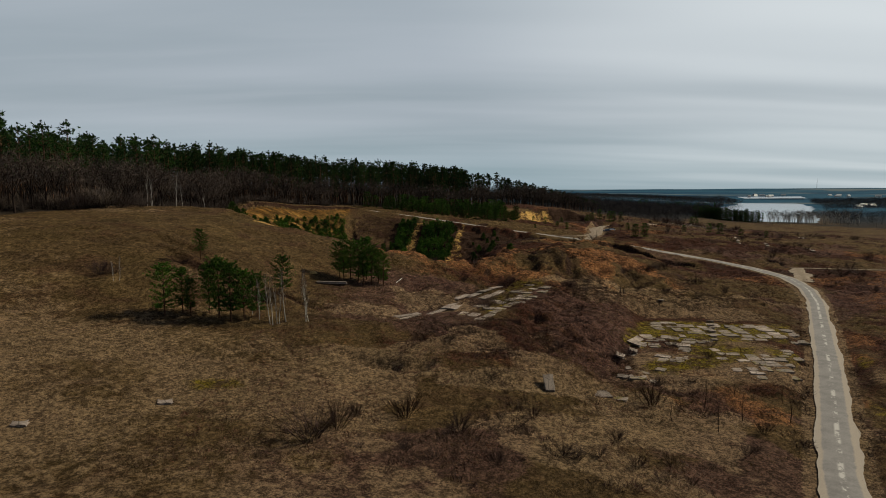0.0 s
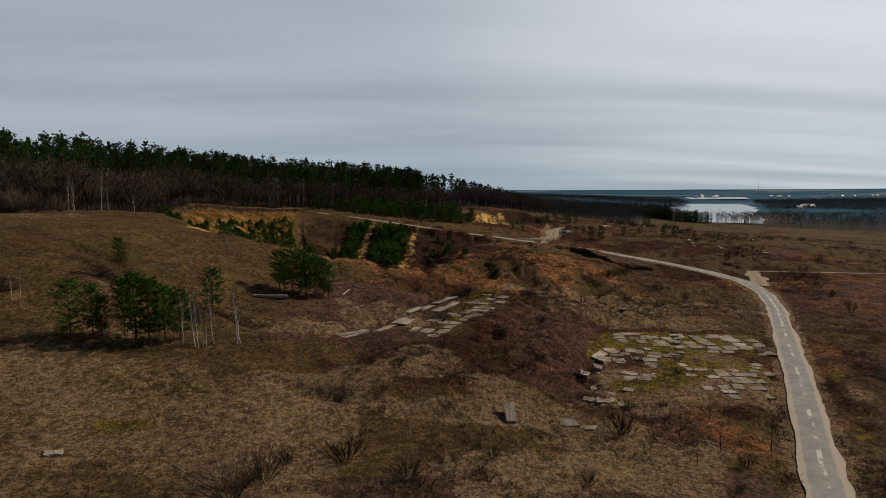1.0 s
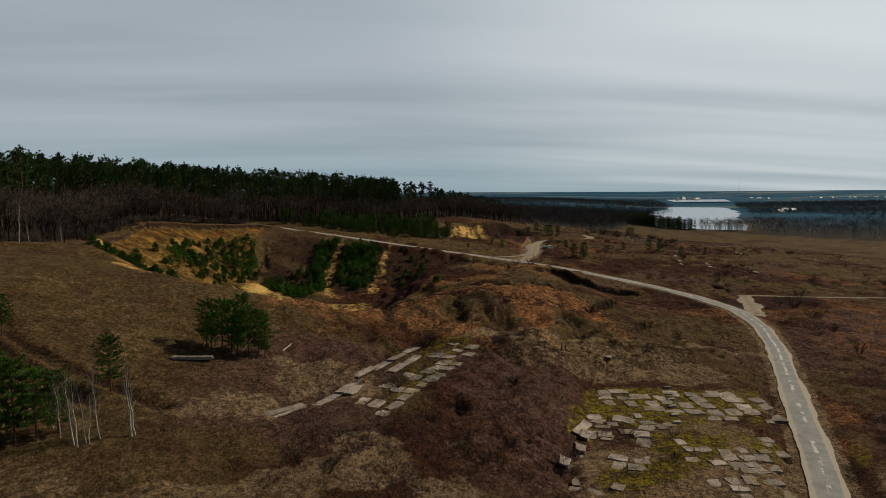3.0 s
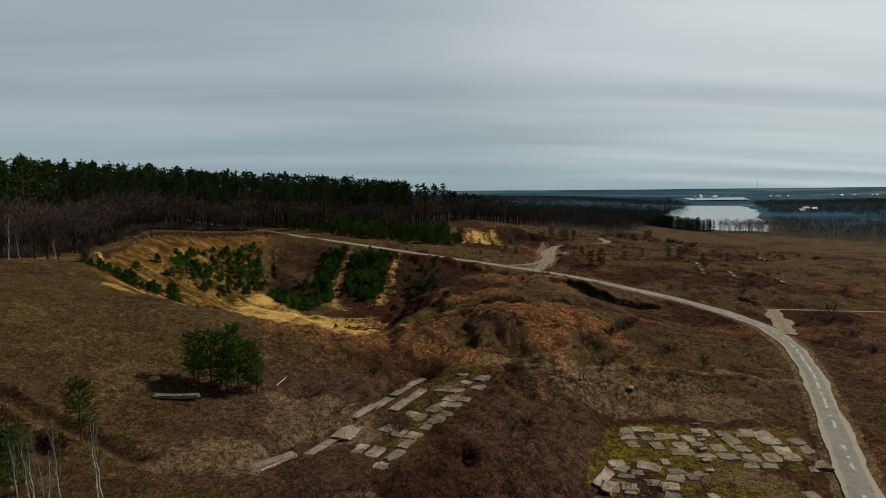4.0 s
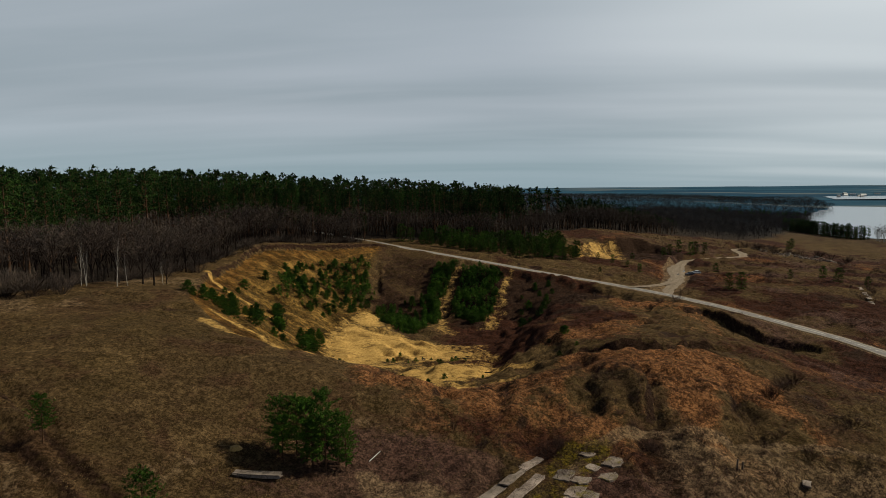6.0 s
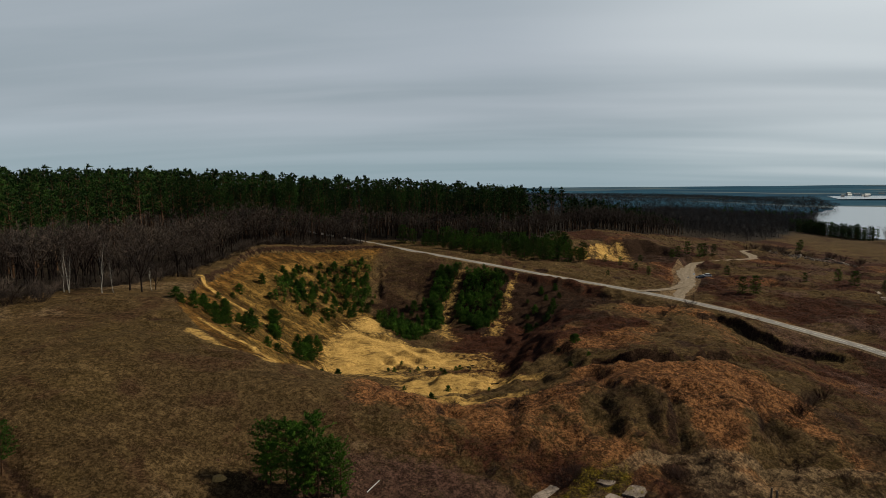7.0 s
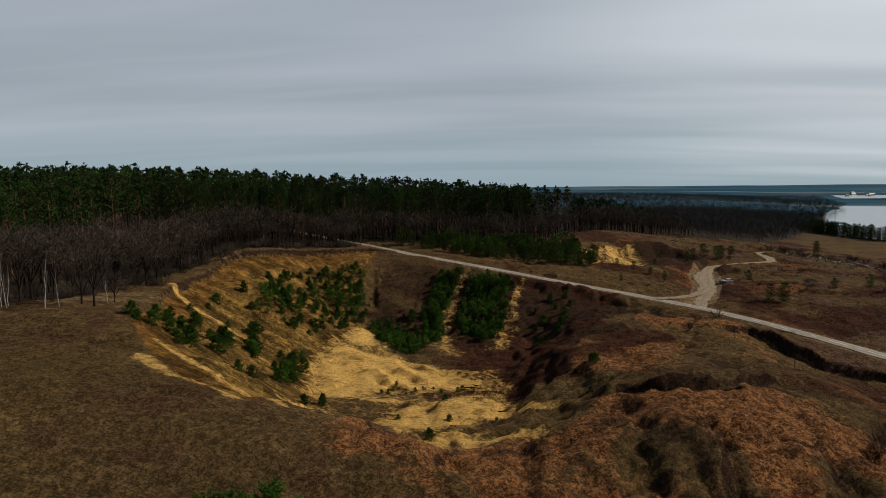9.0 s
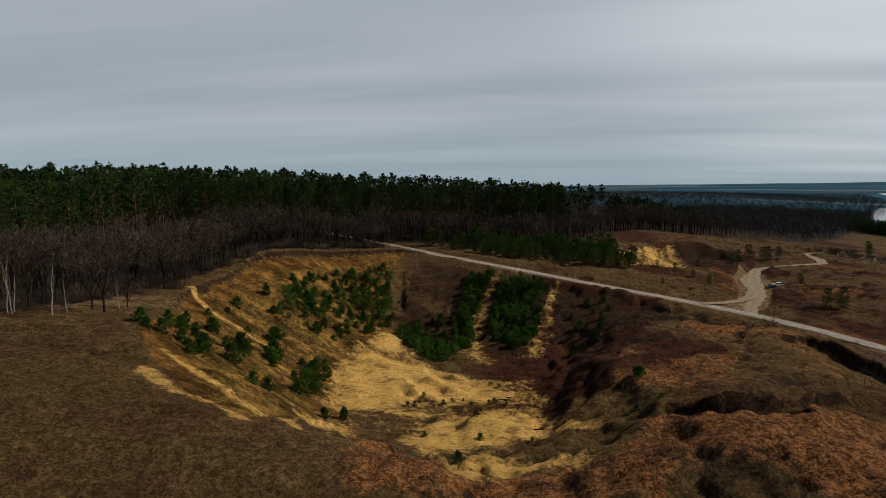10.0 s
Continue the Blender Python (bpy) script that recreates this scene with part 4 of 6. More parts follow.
def pine_meshes(seed, h, radius, clear, whorls, arms, tufts, blades, size, lean=0.0):
    """A pine: a bent tapered trunk and a crown of needle tufts on drooping arms. clear: the bare share of its trunk."""
    r = random.Random(seed)
    trunk, crown = Mesh(), Mesh()
    bend = Vector((r.uniform(-1, 1), r.uniform(-1, 1), 0)) * 0.02 * h
    stem = [Vector((0, 0, -0.4)) + Vector((0, 0, (h + 0.2) * k / 6)) + bend * math.sin(k / 6 * 3) for k in range(7)]
    for k in range(6):
        trunk.tube(stem[k], stem[k + 1], 0.016 * h * (1 - k / 6.6), 0.016 * h * (1 - (k + 1) / 6.6), 6)

    def on_stem(z):
        k = min(5, int(z / h * 6))
        return stem[k].lerp(stem[k + 1], z / h * 6 - k)

    for w in range(whorls):
        t = (w + r.uniform(-0.3, 0.3)) / whorls
        z = h * (clear + (0.985 - clear) * max(t, 0))
        shape = max(0.05, 1 - ((t - 0.34) / 0.70) ** 2) ** 0.7 if h > 5 else (1 - t) ** 0.75 * (0.65 + 0.35 * min(1, t * 5))
        reach = radius * max(0.12, shape) * r.uniform(0.75, 1.15)
        turn = r.uniform(0, 6.3)
        for a in range(arms):
            if r.random() < 0.16:
                continue
            ang = turn + 2 * math.pi * a / arms + r.uniform(-0.4, 0.4)
            d = turn_about(ang, r.uniform(-0.05, 0.5) + 0.5 * t) * reach * r.uniform(0.6, 1.15)
            p = on_stem(min(z, h * 0.97))
            trunk.tube(p, p + d * 0.8, 0.004 * h * (1 - t * 0.6), 0.0012 * h, 3)
            for k in range(tufts):
                q = p + d * (0.35 + 0.7 * (k + r.random() * 0.6) / tufts) + Vector((r.gauss(0, 1), r.gauss(0, 1), r.gauss(0, 0.6))) * size * 0.35
                for _ in range(blades):
                    o = (Vector((r.gauss(0, 1), r.gauss(0, 1), r.gauss(0.45, 0.7)))).normalized()
                    crown.blade(q - o * size * 0.25, o * size * r.uniform(0.7, 1.2), size * 0.34, o.cross(Vector((r.gauss(0, 1), r.gauss(0, 1), r.gauss(0, 1)))))
    for _ in range(blades * 2):
        o = Vector((r.gauss(0, 0.9), r.gauss(0, 0.9), 0.8)).normalized() if h > 15 else Vector((r.gauss(0, 0.35), r.gauss(0, 0.35), 1)).normalized()
        crown.blade(stem[6] - o * size * (0.3 if h > 15 else 1.0), o * size * (0.7 if h > 15 else 1.3), size * 0.35, o.cross(Vector((r.gauss(0, 1), r.gauss(0, 1), 0.1))))
    return trunk, crown


def bare_meshes(seed, h, spread, limbs, twigs, stem=0.014, start=0.22, upright=1.0, thick=0.15):
    """A leafless tree: trunk, limbs, boughs and fine twigs."""
    r = random.Random(seed)
    wood, fine = Mesh(), Mesh()
    p, parts = Vector((0, 0, -0.4)), 5
    pts = [p]
    for k in range(parts):
        p = p + Vector((r.uniform(-0.03, 0.03) * h, r.uniform(-0.03, 0.03) * h, h * 0.9 / parts))
        pts.append(p)
    for k in range(parts):
        wood.tube(pts[k], pts[k + 1], stem * h * (1 - k / (parts + 0.4)), stem * h * (1 - (k + 1) / (parts + 0.4)), 5)
    for a in range(limbs):
        t = start + (0.97 - start) * (a + r.random()) / limbs
        k = min(parts - 1, int(t * parts))
        base = pts[k].lerp(pts[k + 1], t * parts - k)
        d = turn_about(a * 2.4 + r.uniform(-0.5, 0.5), upright * r.uniform(0.7, 1.5)).normalized() * spread * h * (1.1 - t * 0.75) * r.uniform(0.7, 1.2)
        tip = base + d * 0.55
        tip2 = tip + (d * 0.5 + Vector((0, 0, 0.12 * h * upright * r.random())))
        wood.tube(base, tip, stem * h * 0.42 * (1.1 - t), stem * h * 0.25 * (1.1 - t), 3)
        wood.tube(tip, tip2, stem * h * 0.25 * (1.1 - t), stem * h * 0.07, 3)
        for b in range(5):
            q = base.lerp(tip, 0.4 + 0.6 * r.random()) if b < 2 else tip.lerp(tip2, r.random())
            e = (d.normalized() + Vector((r.gauss(0, 0.6), r.gauss(0, 0.6), 0.5 * upright + r.gauss(0, 0.4)))).normalized() * spread * h * r.uniform(0.22, 0.42)
            fine.blade(q, e, stem * h * 0.36)
            for _ in range(twigs):
                o = (e.normalized() + Vector((r.gauss(0, 0.7), r.gauss(0, 0.7), r.gauss(0.25, 0.5)))).normalized()
                fine.blade(q + e * r.uniform(0.1, 0.95), o * spread * h * r.uniform(0.16, 0.34), stem * h * thick)
    return wood, fine


def broadleaf_meshes(seed, h, wide, limbs=6, boughs=5, twigs=15, thick=0.055):
    """A leafless oak or aspen: the trunk forks into rising limbs that end in a dome of fine twigs."""
    r = random.Random(seed)
    wood, fine = Mesh(), Mesh()
    fork = Vector((r.uniform(-0.03, 0.03) * h, r.uniform(-0.03, 0.03) * h, h * r.uniform(0.24, 0.36)))
    wood.tube((0, 0, -0.4), fork, 0.017 * h, 0.012 * h, 6)
    for a in range(limbs):
        ang = 2 * math.pi * a / limbs + r.uniform(-0.4, 0.4)
        out = wide * h * r.uniform(0.12, 0.34) * (0.25 if a == 0 else 1)
        mid = fork + turn_about(ang) * out * 0.55 + Vector((0, 0, h * r.uniform(0.18, 0.28)))
        top = mid + turn_about(ang + r.uniform(-0.5, 0.5)) * out * 0.6 + Vector((0, 0, h * r.uniform(0.16, 0.30)))
        wood.tube(fork - Vector((0, 0, 0.02 * h * a)), mid, 0.0085 * h, 0.005 * h, 4)
        wood.tube(mid, top, 0.005 * h, 0.0015 * h, 3)
        for b in range(boughs):
            q = mid.lerp(top, (b + r.random()) / boughs) if b else fork.lerp(mid, r.uniform(0.4, 0.9))
            d = (turn_about(r.uniform(0, 6.3), r.uniform(0.1, 1.1)) + turn_about(ang) * 0.5).normalized() * h * wide * r.uniform(0.14, 0.30)
            wood.tube(q, q + d, 0.0028 * h, 0.0010 * h, 3)
            for _ in range(twigs):
                o = (d.normalized() + Vector((r.gauss(0, 0.7), r.gauss(0, 0.7), r.gauss(0.35, 0.5)))).normalized()
                fine.blade(q + d * r.uniform(0.25, 1.05), o * h * r.uniform(0.05, 0.12), thick, o.cross(turn_about(r.uniform(0, 6.3), 0.3)))
    return wood, fine


def shrub_meshes(seed, h, stems, twigs):
    r = random.Random(seed)
    wood, fine = Mesh(), Mesh()
    for _ in range(stems):
        d = Vector((r.gauss(0, 0.45), r.gauss(0, 0.45), r.uniform(0.6, 1.0))) * h
        base = Vector((r.gauss(0, 0.09), r.gauss(0, 0.09), -0.12)) * h
        wood.tube(base, base + d * 0.8, 0.0065 * h, 0.0022 * h, 3)
        for _ in range(twigs):
            q = base + d * r.uniform(0.3, 0.8)
            o = (d.normalized() + Vector((r.gauss(0, 0.6), r.gauss(0, 0.6), r.gauss(0.2, 0.4)))).normalized()
            fine.blade(q, o * h * r.uniform(0.15, 0.38), 0.009 * h)
    return wood, fine


def tree_thing(name, meshes, mats, label, category, group=""):
    ob = tagged(new(name), label, category, group)
    for piece, mesh, mat in zip(("trunk", "crown"), meshes, mats):
        child(piece, mesh.done(piece, mat), ob)
    return ob


def stand(ob, x, y, size=1.0, turn=0.0, sink=0.0):
    ob.matrix_basis = pose(x, y, float(height(x, y)[0]) - sink, 0, 0, turn) @ Matrix.Scale(size, 4)
    return ob


def again(ob, x, y, size, turn, z=None):
    ob2 = copy_thing(ob, Matrix.Identity(4))
    z = float(height(x, y)[0]) if z is None else z
    ob2.matrix_basis = pose(x, y, z, 0, 0, turn) @ Matrix.Scale(size, 4)
    return ob2


def plant(protos, spots, lo, hi, seed):
    """Copies of the first few trees at spots x, y (, own size); the first ones move to the first spots."""
    r = random.Random(seed)
    zs = height([p[0] for p in spots], [p[1] for p in spots])
    for k, (p, z) in enumerate(zip(spots, zs)):
        size = p[2] if len(p) > 2 else r.uniform(lo, hi)
        if k < len(protos):
            protos[k].matrix_basis = pose(p[0], p[1], z, 0, 0, r.uniform(0, 360)) @ Matrix.Scale(size, 4)
        else:
            again(protos[k % len(protos)], p[0], p[1], size, r.uniform(0, 360), z)


# pines of the open slope
GROVE = "young pines on the open slope"
slope_pines = [tree_thing("pine_tree", pine_meshes(11 + k, 8.0, (2.3, 2.1, 2.2, 1.9)[k], (0.18, 0.22, 0.28, 0.32)[k], 13, 8, 10, 9, 0.30), (M_BARK, M_NEEDLE), "young green Scots pine standing in dry grass", "pine tree", GROVE) for k in range(4)]
plant(slope_pines, [(-46.8, 101.0, 1.18), (-44.6, 103.0, 1.0), (-15.2, 131.5, 1.05), (-48.9, 122.7, 0.80), (-38.0, 102.0, 1.36), (-35.6, 100.8, 1.28), (-33.6, 101.6, 1.12), (-40.2, 103.4, 1.1), (-31.8, 103.0, 1.0), (-42.8, 102.0, 0.8),
                    (-29.8, 113.0, 1.0), (-20.2, 134.2, 1.1), (-18.2, 132.6, 1.18), (-16.6, 134.6, 1.22), (-22.6, 133.6, 1.05), (-21.2, 131.8, 0.9), (-13.8, 133.2, 0.98), (-12.6, 132.2, 0.85), (-17.0, 131.2, 0.9)], 0.8, 1.0, 3)

# birches beside them
birches = [tree_thing("birch_tree", bare_meshes(31 + k, 7.5, 0.16, 16, 5, 0.0095, 0.3, 1.7), (M_BIRCH, M_TWIG), "slim leafless white birch in dry grass", "birch tree", "birches on the slope") for k in range(3)]
plant(birches, [(-31.2, 102.0, 1.15), (-29.0, 100.8, 1.3), (-28.4, 100.2, 1.2), (-28.0, 101.4, 1.1), (-26.6, 102.0, 1.35), (-23.4, 103.0, 1.35), (-23.0, 103.3, 1.25), (-27.4, 101.0, 1.0), (-33.0, 104.0, 1.0), (-60.0, 110.0, 0.6), (-59.2, 110.5, 0.7),
                (-89, 186, 1.5), (-87, 185, 1.4), (-79.5, 189, 1.1), (-80.5, 186.5, 1.5), (-76.5, 199, 0.9), (-88, 186.5, 1.3)], 0.8, 1.0, 4)

# shrubs
shrubs = [tree_thing("bare_shrub", shrub_meshes(51 + k, 2.4, 30, 20), (M_GREYBARK, M_SHRUB), "dark leafless shrub with dense thin twigs", "shrub", "bare shrubs") for k in range(3)]
plant(shrubs, [(-14.2, 63.0, 2.4), (-12.0, 65.5, 1.6), (-4.6, 71.0, 1.4), (1.8, 67.0, 1.1), (29.0, 80.5, 1.45), (32.5, 88, 0.8), (31.0, 104.0, 1.2), (33.5, 106.5, 0.9), (9.5, 121.5, 1.2), (15.8, 143.5, 1.3),
               (17.5, 145.5, 1.0), (43.5, 112, 1.0), (51, 112, 0.9), (47, 104, 0.7), (84, 160, 1.4), (38, 89, 0.7), (-63, 112, 1.4), (-61.5, 113, 1.1), (72, 168, 1.3), (66, 182, 1.5), (70, 186, 1.5), (63, 178, 1.2),
               (60, 174, 1.2), (132, 190, 1.6), (138, 205, 1.7), (128, 176, 1.4), (146, 210, 1.8), (150, 220, 1.7), (55, 250, 1.3), (61, 262, 1.2), (68, 268, 1.4), (5.5, 58.5, 0.8), (13, 62, 0.7), (22, 58, 0.7),
               (-1, 60, 0.7), (40, 72, 0.8), (44, 70, 0.6), (35, 66, 0.7), (24, 104, 0.8), (20, 100, 0.7), (14, 108, 0.7), (8, 104, 0.6)], 0.8, 1.2, 5)
g = np.random.RandomState(88)
bush_x, bush_y = g.uniform(-12, 84, 150), g.uniform(58, 168, 150)
_, bush_c = land(bush_x, bush_y)
ok = (bush_c["d1"] > 6) & (bush_c["yard"] < 0.35) & (near_line(bush_x, bush_y, [(0, 112), (12, 130), (24, 149)])[0] > 6.5) & (rough(bush_x, bush_y, 22, 47, 2) > -0.15)
for x, y in list(zip(bush_x[ok], bush_y[ok]))[:56]:
    again(shrubs[int(x * 7) % 3], x, y, g.uniform(0.35, 0.85), g.uniform(0, 360))
saplings = [tree_thing("bare_sapling", bare_meshes(61 + k, 3.6, 0.16, 11, 4, 0.011, 0.25, 1.3), (M_GREYBARK, M_TWIG), "thin leafless sapling in rusty grass", "sapling", "bare saplings") for k in range(2)]
plant(saplings, [(46.5, 77.5, 1.8), (36, 80, 1.3), (39.5, 76.5, 1.4), (34.5, 72.5, 1.2), (42, 84, 1.2), (30, 76, 1.1), (49, 84, 1.2), (72, 226, 1.6), (65, 244, 1.3), (70, 270, 1.5)], 0.8, 1.1, 6)

# undergrowth along the wood's foot
hedge_low = [tree_thing("bare_shrub", shrub_meshes(76 + k, 3.6, 30, 16), (M_GREYBARK, M_TWIG), "leafless brown undergrowth at the wood's foot", "shrub", "undergrowth of the wood") for k in range(3)]
foot = []
for (x0, y0), (x1, y1) in zip([(-122, 132), (-92, 184), (-90, 205), (-91, 236), (-92, 262), (-93, 284), (-88, 305), (-73, 324)], [(-92, 184), (-90, 205), (-91, 236), (-92, 262), (-93, 284), (-88, 305), (-73, 324), (-59, 342)]):
    n = int(math.hypot(x1 - x0, y1 - y0) / 1.7)
    foot += [(x0 + (x1 - x0) * (k + rnd.random()) / n - rnd.uniform(-5, 9), y0 + (y1 - y0) * (k + rnd.random()) / n + rnd.uniform(-2, 4)) for k in range(n)]
plant(hedge_low, foot, 0.7, 1.5, 12)

# the hedge in front of the wood
hedge = [tree_thing("bare_thicket", shrub_meshes(71 + k, 6.5, 38, 22), (M_GREYBARK, M_TWIG), "tall leafless grey-brown thicket at the wood's edge", "thicket", "thickets at the wood's edge") for k in range(2)]
plant(hedge, [(-101, 166, 1.0), (-98, 168, 1.1), (-94, 170, 1.2), (-90, 172, 1.1), (-105, 166, 1.0), (-110, 164, 0.9), (-86, 175, 0.9), (-96, 172, 1.2), (-115, 160, 0.9)], 0.8, 1.1, 8)

# the wood: bare trees along its edge, pines behind
wood_pines = [tree_thing("pine_tree", pine_meshes(81 + k, 25.0, (3.0, 3.6, 3.2, 2.6)[k], (0.36, 0.46, 0.54, 0.28)[k], 14, 7, 7, 8, 0.62), (M_BARK, M_NEEDLE_DARK), "tall dark green pine of a dense wood", "pine tree", "pines of the wood") for k in range(4)]
wood_bare = [tree_thing("bare_tree", broadleaf_meshes(91 + k, 17.0, 0.95, 7, 6, 18, 0.085), (M_GREYBARK, M_TWIG), "leafless brown broadleaf tree at the wood's edge", "bare tree", "bare trees of the wood") for k in range(4)]
EDGE = [(-260, -60), (-175, 60), (-122, 132), (-92, 184), (-90, 205), (-91, 236), (-92, 262), (-93, 284), (-88, 305), (-73, 324), (-59, 342), (-61, 364), (-34, 373), (0, 385), (30, 405), (42, 447), (84, 501), (135, 536)]


def in_wood(seed, count, box, keep):
    g = np.random.RandomState(seed)
    x, y = g.uniform(box[0], box[1], count), g.uniform(box[2], box[3], count)
    d = near_line(x, y, EDGE)[0]
    ok = inside(x, y, WOODS) & keep(x, y, d)
    return x[ok], y[ok]


def thin_out(x, y, gap):
    """Drops what stands too close to another."""
    taken, kept = {}, []
    for k, (a, b) in enumerate(zip(x, y)):
        c = (int(a // gap), int(b // gap))
        if all(math.hypot(a - p, b - q) > gap for i in (-1, 0, 1) for j in (-1, 0, 1) for p, q in taken.get((c[0] + i, c[1] + j), ())):
            taken.setdefault(c, []).append((a, b))
            kept.append(k)
    return x[kept], y[kept]


ex, ey = thin_out(*in_wood(1, 14000, (-200, 140, 120, 560), lambda x, y, d: d < 20 + 24 * (y < 290)), 3.6)
order = np.argsort(near_line(ex, ey, EDGE)[0])
ex, ey = ex[order], ey[order]
plant(wood_bare, list(zip(ex[:240], ey[:240])), 0.6, 1.08, 9)
RIM_TOP = [(-73, 196), (-81, 222), (-85, 238), (-89, 262), (-92, 283), (-87, 304), (-73, 322), (-57, 340)]
for k in range(46):
    t = (k + rnd.random()) / 46 * 6.99
    (x0, y0), (x1, y1) = RIM_TOP[int(t)], RIM_TOP[int(t) + 1]
    x, y = x0 + (x1 - x0) * (t % 1) - rnd.uniform(1.5, 9), y0 + (y1 - y0) * (t % 1) + rnd.uniform(0, 2)
    if t > 1.2:
        again(wood_bare[k % 4], x, y, rnd.uniform(0.45, 0.8), rnd.uniform(0, 360))
        again(hedge_low[k % 3], x + 1.5, y, rnd.uniform(0.7, 1.2), rnd.uniform(0, 360))
for x, y, k in ((-79.7, 195.3, 0.72), (-75.5, 193.2, 0.78), (-78.6, 203.9, 0.5)):
    again(wood_bare[int(y) % 4], x, y, k, x * 31)
px, py = thin_out(*in_wood(2, 12000, (-260, 20, 100, 520), lambda x, y, d: (x < 0.35 * (y - 345)) & (d > np.where(y < 285, 32, 9) + 22 * (y < 195)) & (d < 70)), 5.2)
order = np.argsort(near_line(px, py, EDGE)[0])
px, py = px[order], py[order]
plant(wood_pines, list(zip(px[:110], py[:110])), 0.78, 1.15, 10)
# pines right behind the pit's far corner and along the road
plant([again(wood_pines[0], -60, 345, 0.5, 0)], [(-58.5, 347, 0.52)], 0.5, 0.6, 11)


def spots_of(x, y, seed, lo, hi, squash=1.0):
    g = np.random.RandomState(seed)
    s = g.uniform(lo, hi, len(x))
    return np.stack([x, y, height(x, y), g.uniform(0, 6.3, len(x)), s, s * squash], -1)


def far_wood(name, trunks, crowns, mats, spots, label):
    a = scattered(name, trunks, mats[0], spots)
    b = scattered("crowns", crowns, mats[1], spots)
    b.parent = a
    tagged(a, label, "woodland", kind="stuff")
    return a


g = np.random.RandomState(90)
bush = [shrub_meshes(51 + k, 2.4, 22, 14) for k in range(3)]
heath_x, heath_y = g.uniform(100, 270, 620), g.uniform(150, 430, 620)
_, heath_c = land(heath_x, heath_y)
ok = (heath_c["d1"] > 7) & (heath_c["d2"] > 7) & (rough(heath_x, heath_y, 40, 48, 2) > -0.1) & (near_line(heath_x, heath_y, SIDE_LANE)[0] > 4)
far_wood("heath_bushes", [b[0] for b in bush], [b[1] for b in bush], (M_GREYBARK, M_SHRUB), spots_of(heath_x[ok], heath_y[ok], 95, 0.4, 1.5), "scattered leafless bushes on the heath")
bank_x, bank_y = np.concatenate([g.uniform(-46, -22, 36), g.uniform(16, 60, 44), g.uniform(-6, 46, 30)]), np.concatenate([g.uniform(290, 318, 36), g.uniform(224, 290, 44), g.uniform(142, 170, 30)])
far_wood("bank_bushes", [b[0] for b in bush], [b[1] for b in bush], (M_GREYBARK, M_SHRUB), spots_of(bank_x, bank_y, 96, 0.35, 0.9), "low leafless bushes on the pit's banks")
lt_belt = [pine_meshes(118 + k, 25.0, 4.4, 0.04, 7, 5, 2, 5, 2.2) for k in range(2)]
lp = [pine_meshes(111 + k, 25.0, (3.0, 3.6, 3.3)[k], 0.45, 9, 6, 3, 5, 1.15) for k in range(3)]
lt_pine = [pine_meshes(115 + k, 25.0, 3.6, 0.66, 4, 4, 1, 5, 3.0) for k in range(3)]
lb = [broadleaf_meshes(121 + k, 17.0, 0.85, 4, 4, 9, 0.14) for k in range(3)]
ox, oy = px[110:], py[110:]
qx, qy = thin_out(*in_wood(3, 16000, (-420, 60, 120, 620), lambda x, y, d: (d >= 70) & (x < 0.35 * (y - 345))), 9.6)
far_wood("pine_forest", [p[0] for p in lt_pine], [p[1] for p in lt_pine], (M_BARK, M_NEEDLE_DARK), spots_of(qx, qy, 16, 0.85, 1.2), "deep dark pine forest on the hill")
far_wood("pine_woodland", [p[0] for p in lp], [p[1] for p in lp], (M_BARK, M_NEEDLE_DARK), spots_of(ox, oy, 5, 0.8, 1.22), "dense dark pine wood on the hill")
tail = np.random.RandomState(93)
ny_, nu = tail.uniform(385, 620, 260), tail.uniform(0, 1, 260)
nx_ = 0.35 * (ny_ - 345) - 4 + nu * 75
ok = inside(nx_, ny_, WOODS) & (near_line(nx_, ny_, EDGE)[0] > 4)
end_spots = spots_of(nx_[ok], ny_[ok], 94, 0.9, 1.1)
end_spots[:, 4:] *= (0.82 - 0.42 * nu[ok])[:, None]
far_wood("pine_wood_end", [p[0] for p in lt_pine], [p[1] for p in lt_pine], (M_BARK, M_NEEDLE_DARK), end_spots, "low dark pines where the wood thins out")
rest = ex[240:], ey[240:]
far_wood("bare_woodland_edge", [b[0] for b in lb], [b[1] for b in lb], (M_GREYBARK, M_TWIG), spots_of(*rest, 6, 0.65, 1.05), "leafless brown trees along the wood's edge")



def dome_tree(seed, h, w, n, wide, lo, hi):
    """A far leafless tree: a dome of rising twigs on a short stem."""
    r = random.Random(seed)
    m = Mesh()
    m.blade((0, 0, 0), (0, 0, h * 0.6), 0.3)
    for _ in range(n):
        d = Vector((r.gauss(0, 1), r.gauss(0, 1), r.gauss(0.25, 0.8))).normalized()
        k = r.random() ** 0.45
        p = Vector((d.x * w * 0.5 * k, d.y * w * 0.5 * k, h * (0.48 + 0.44 * d.z * k)))
        o = (d * 0.6 + Vector((r.gauss(0, 0.35), r.gauss(0, 0.35), 0.6))).normalized()
        m.blade(p, o * h * r.uniform(lo, hi), wide, o.cross(turn_about(r.uniform(0, 6.3), 0.2)))
    return m


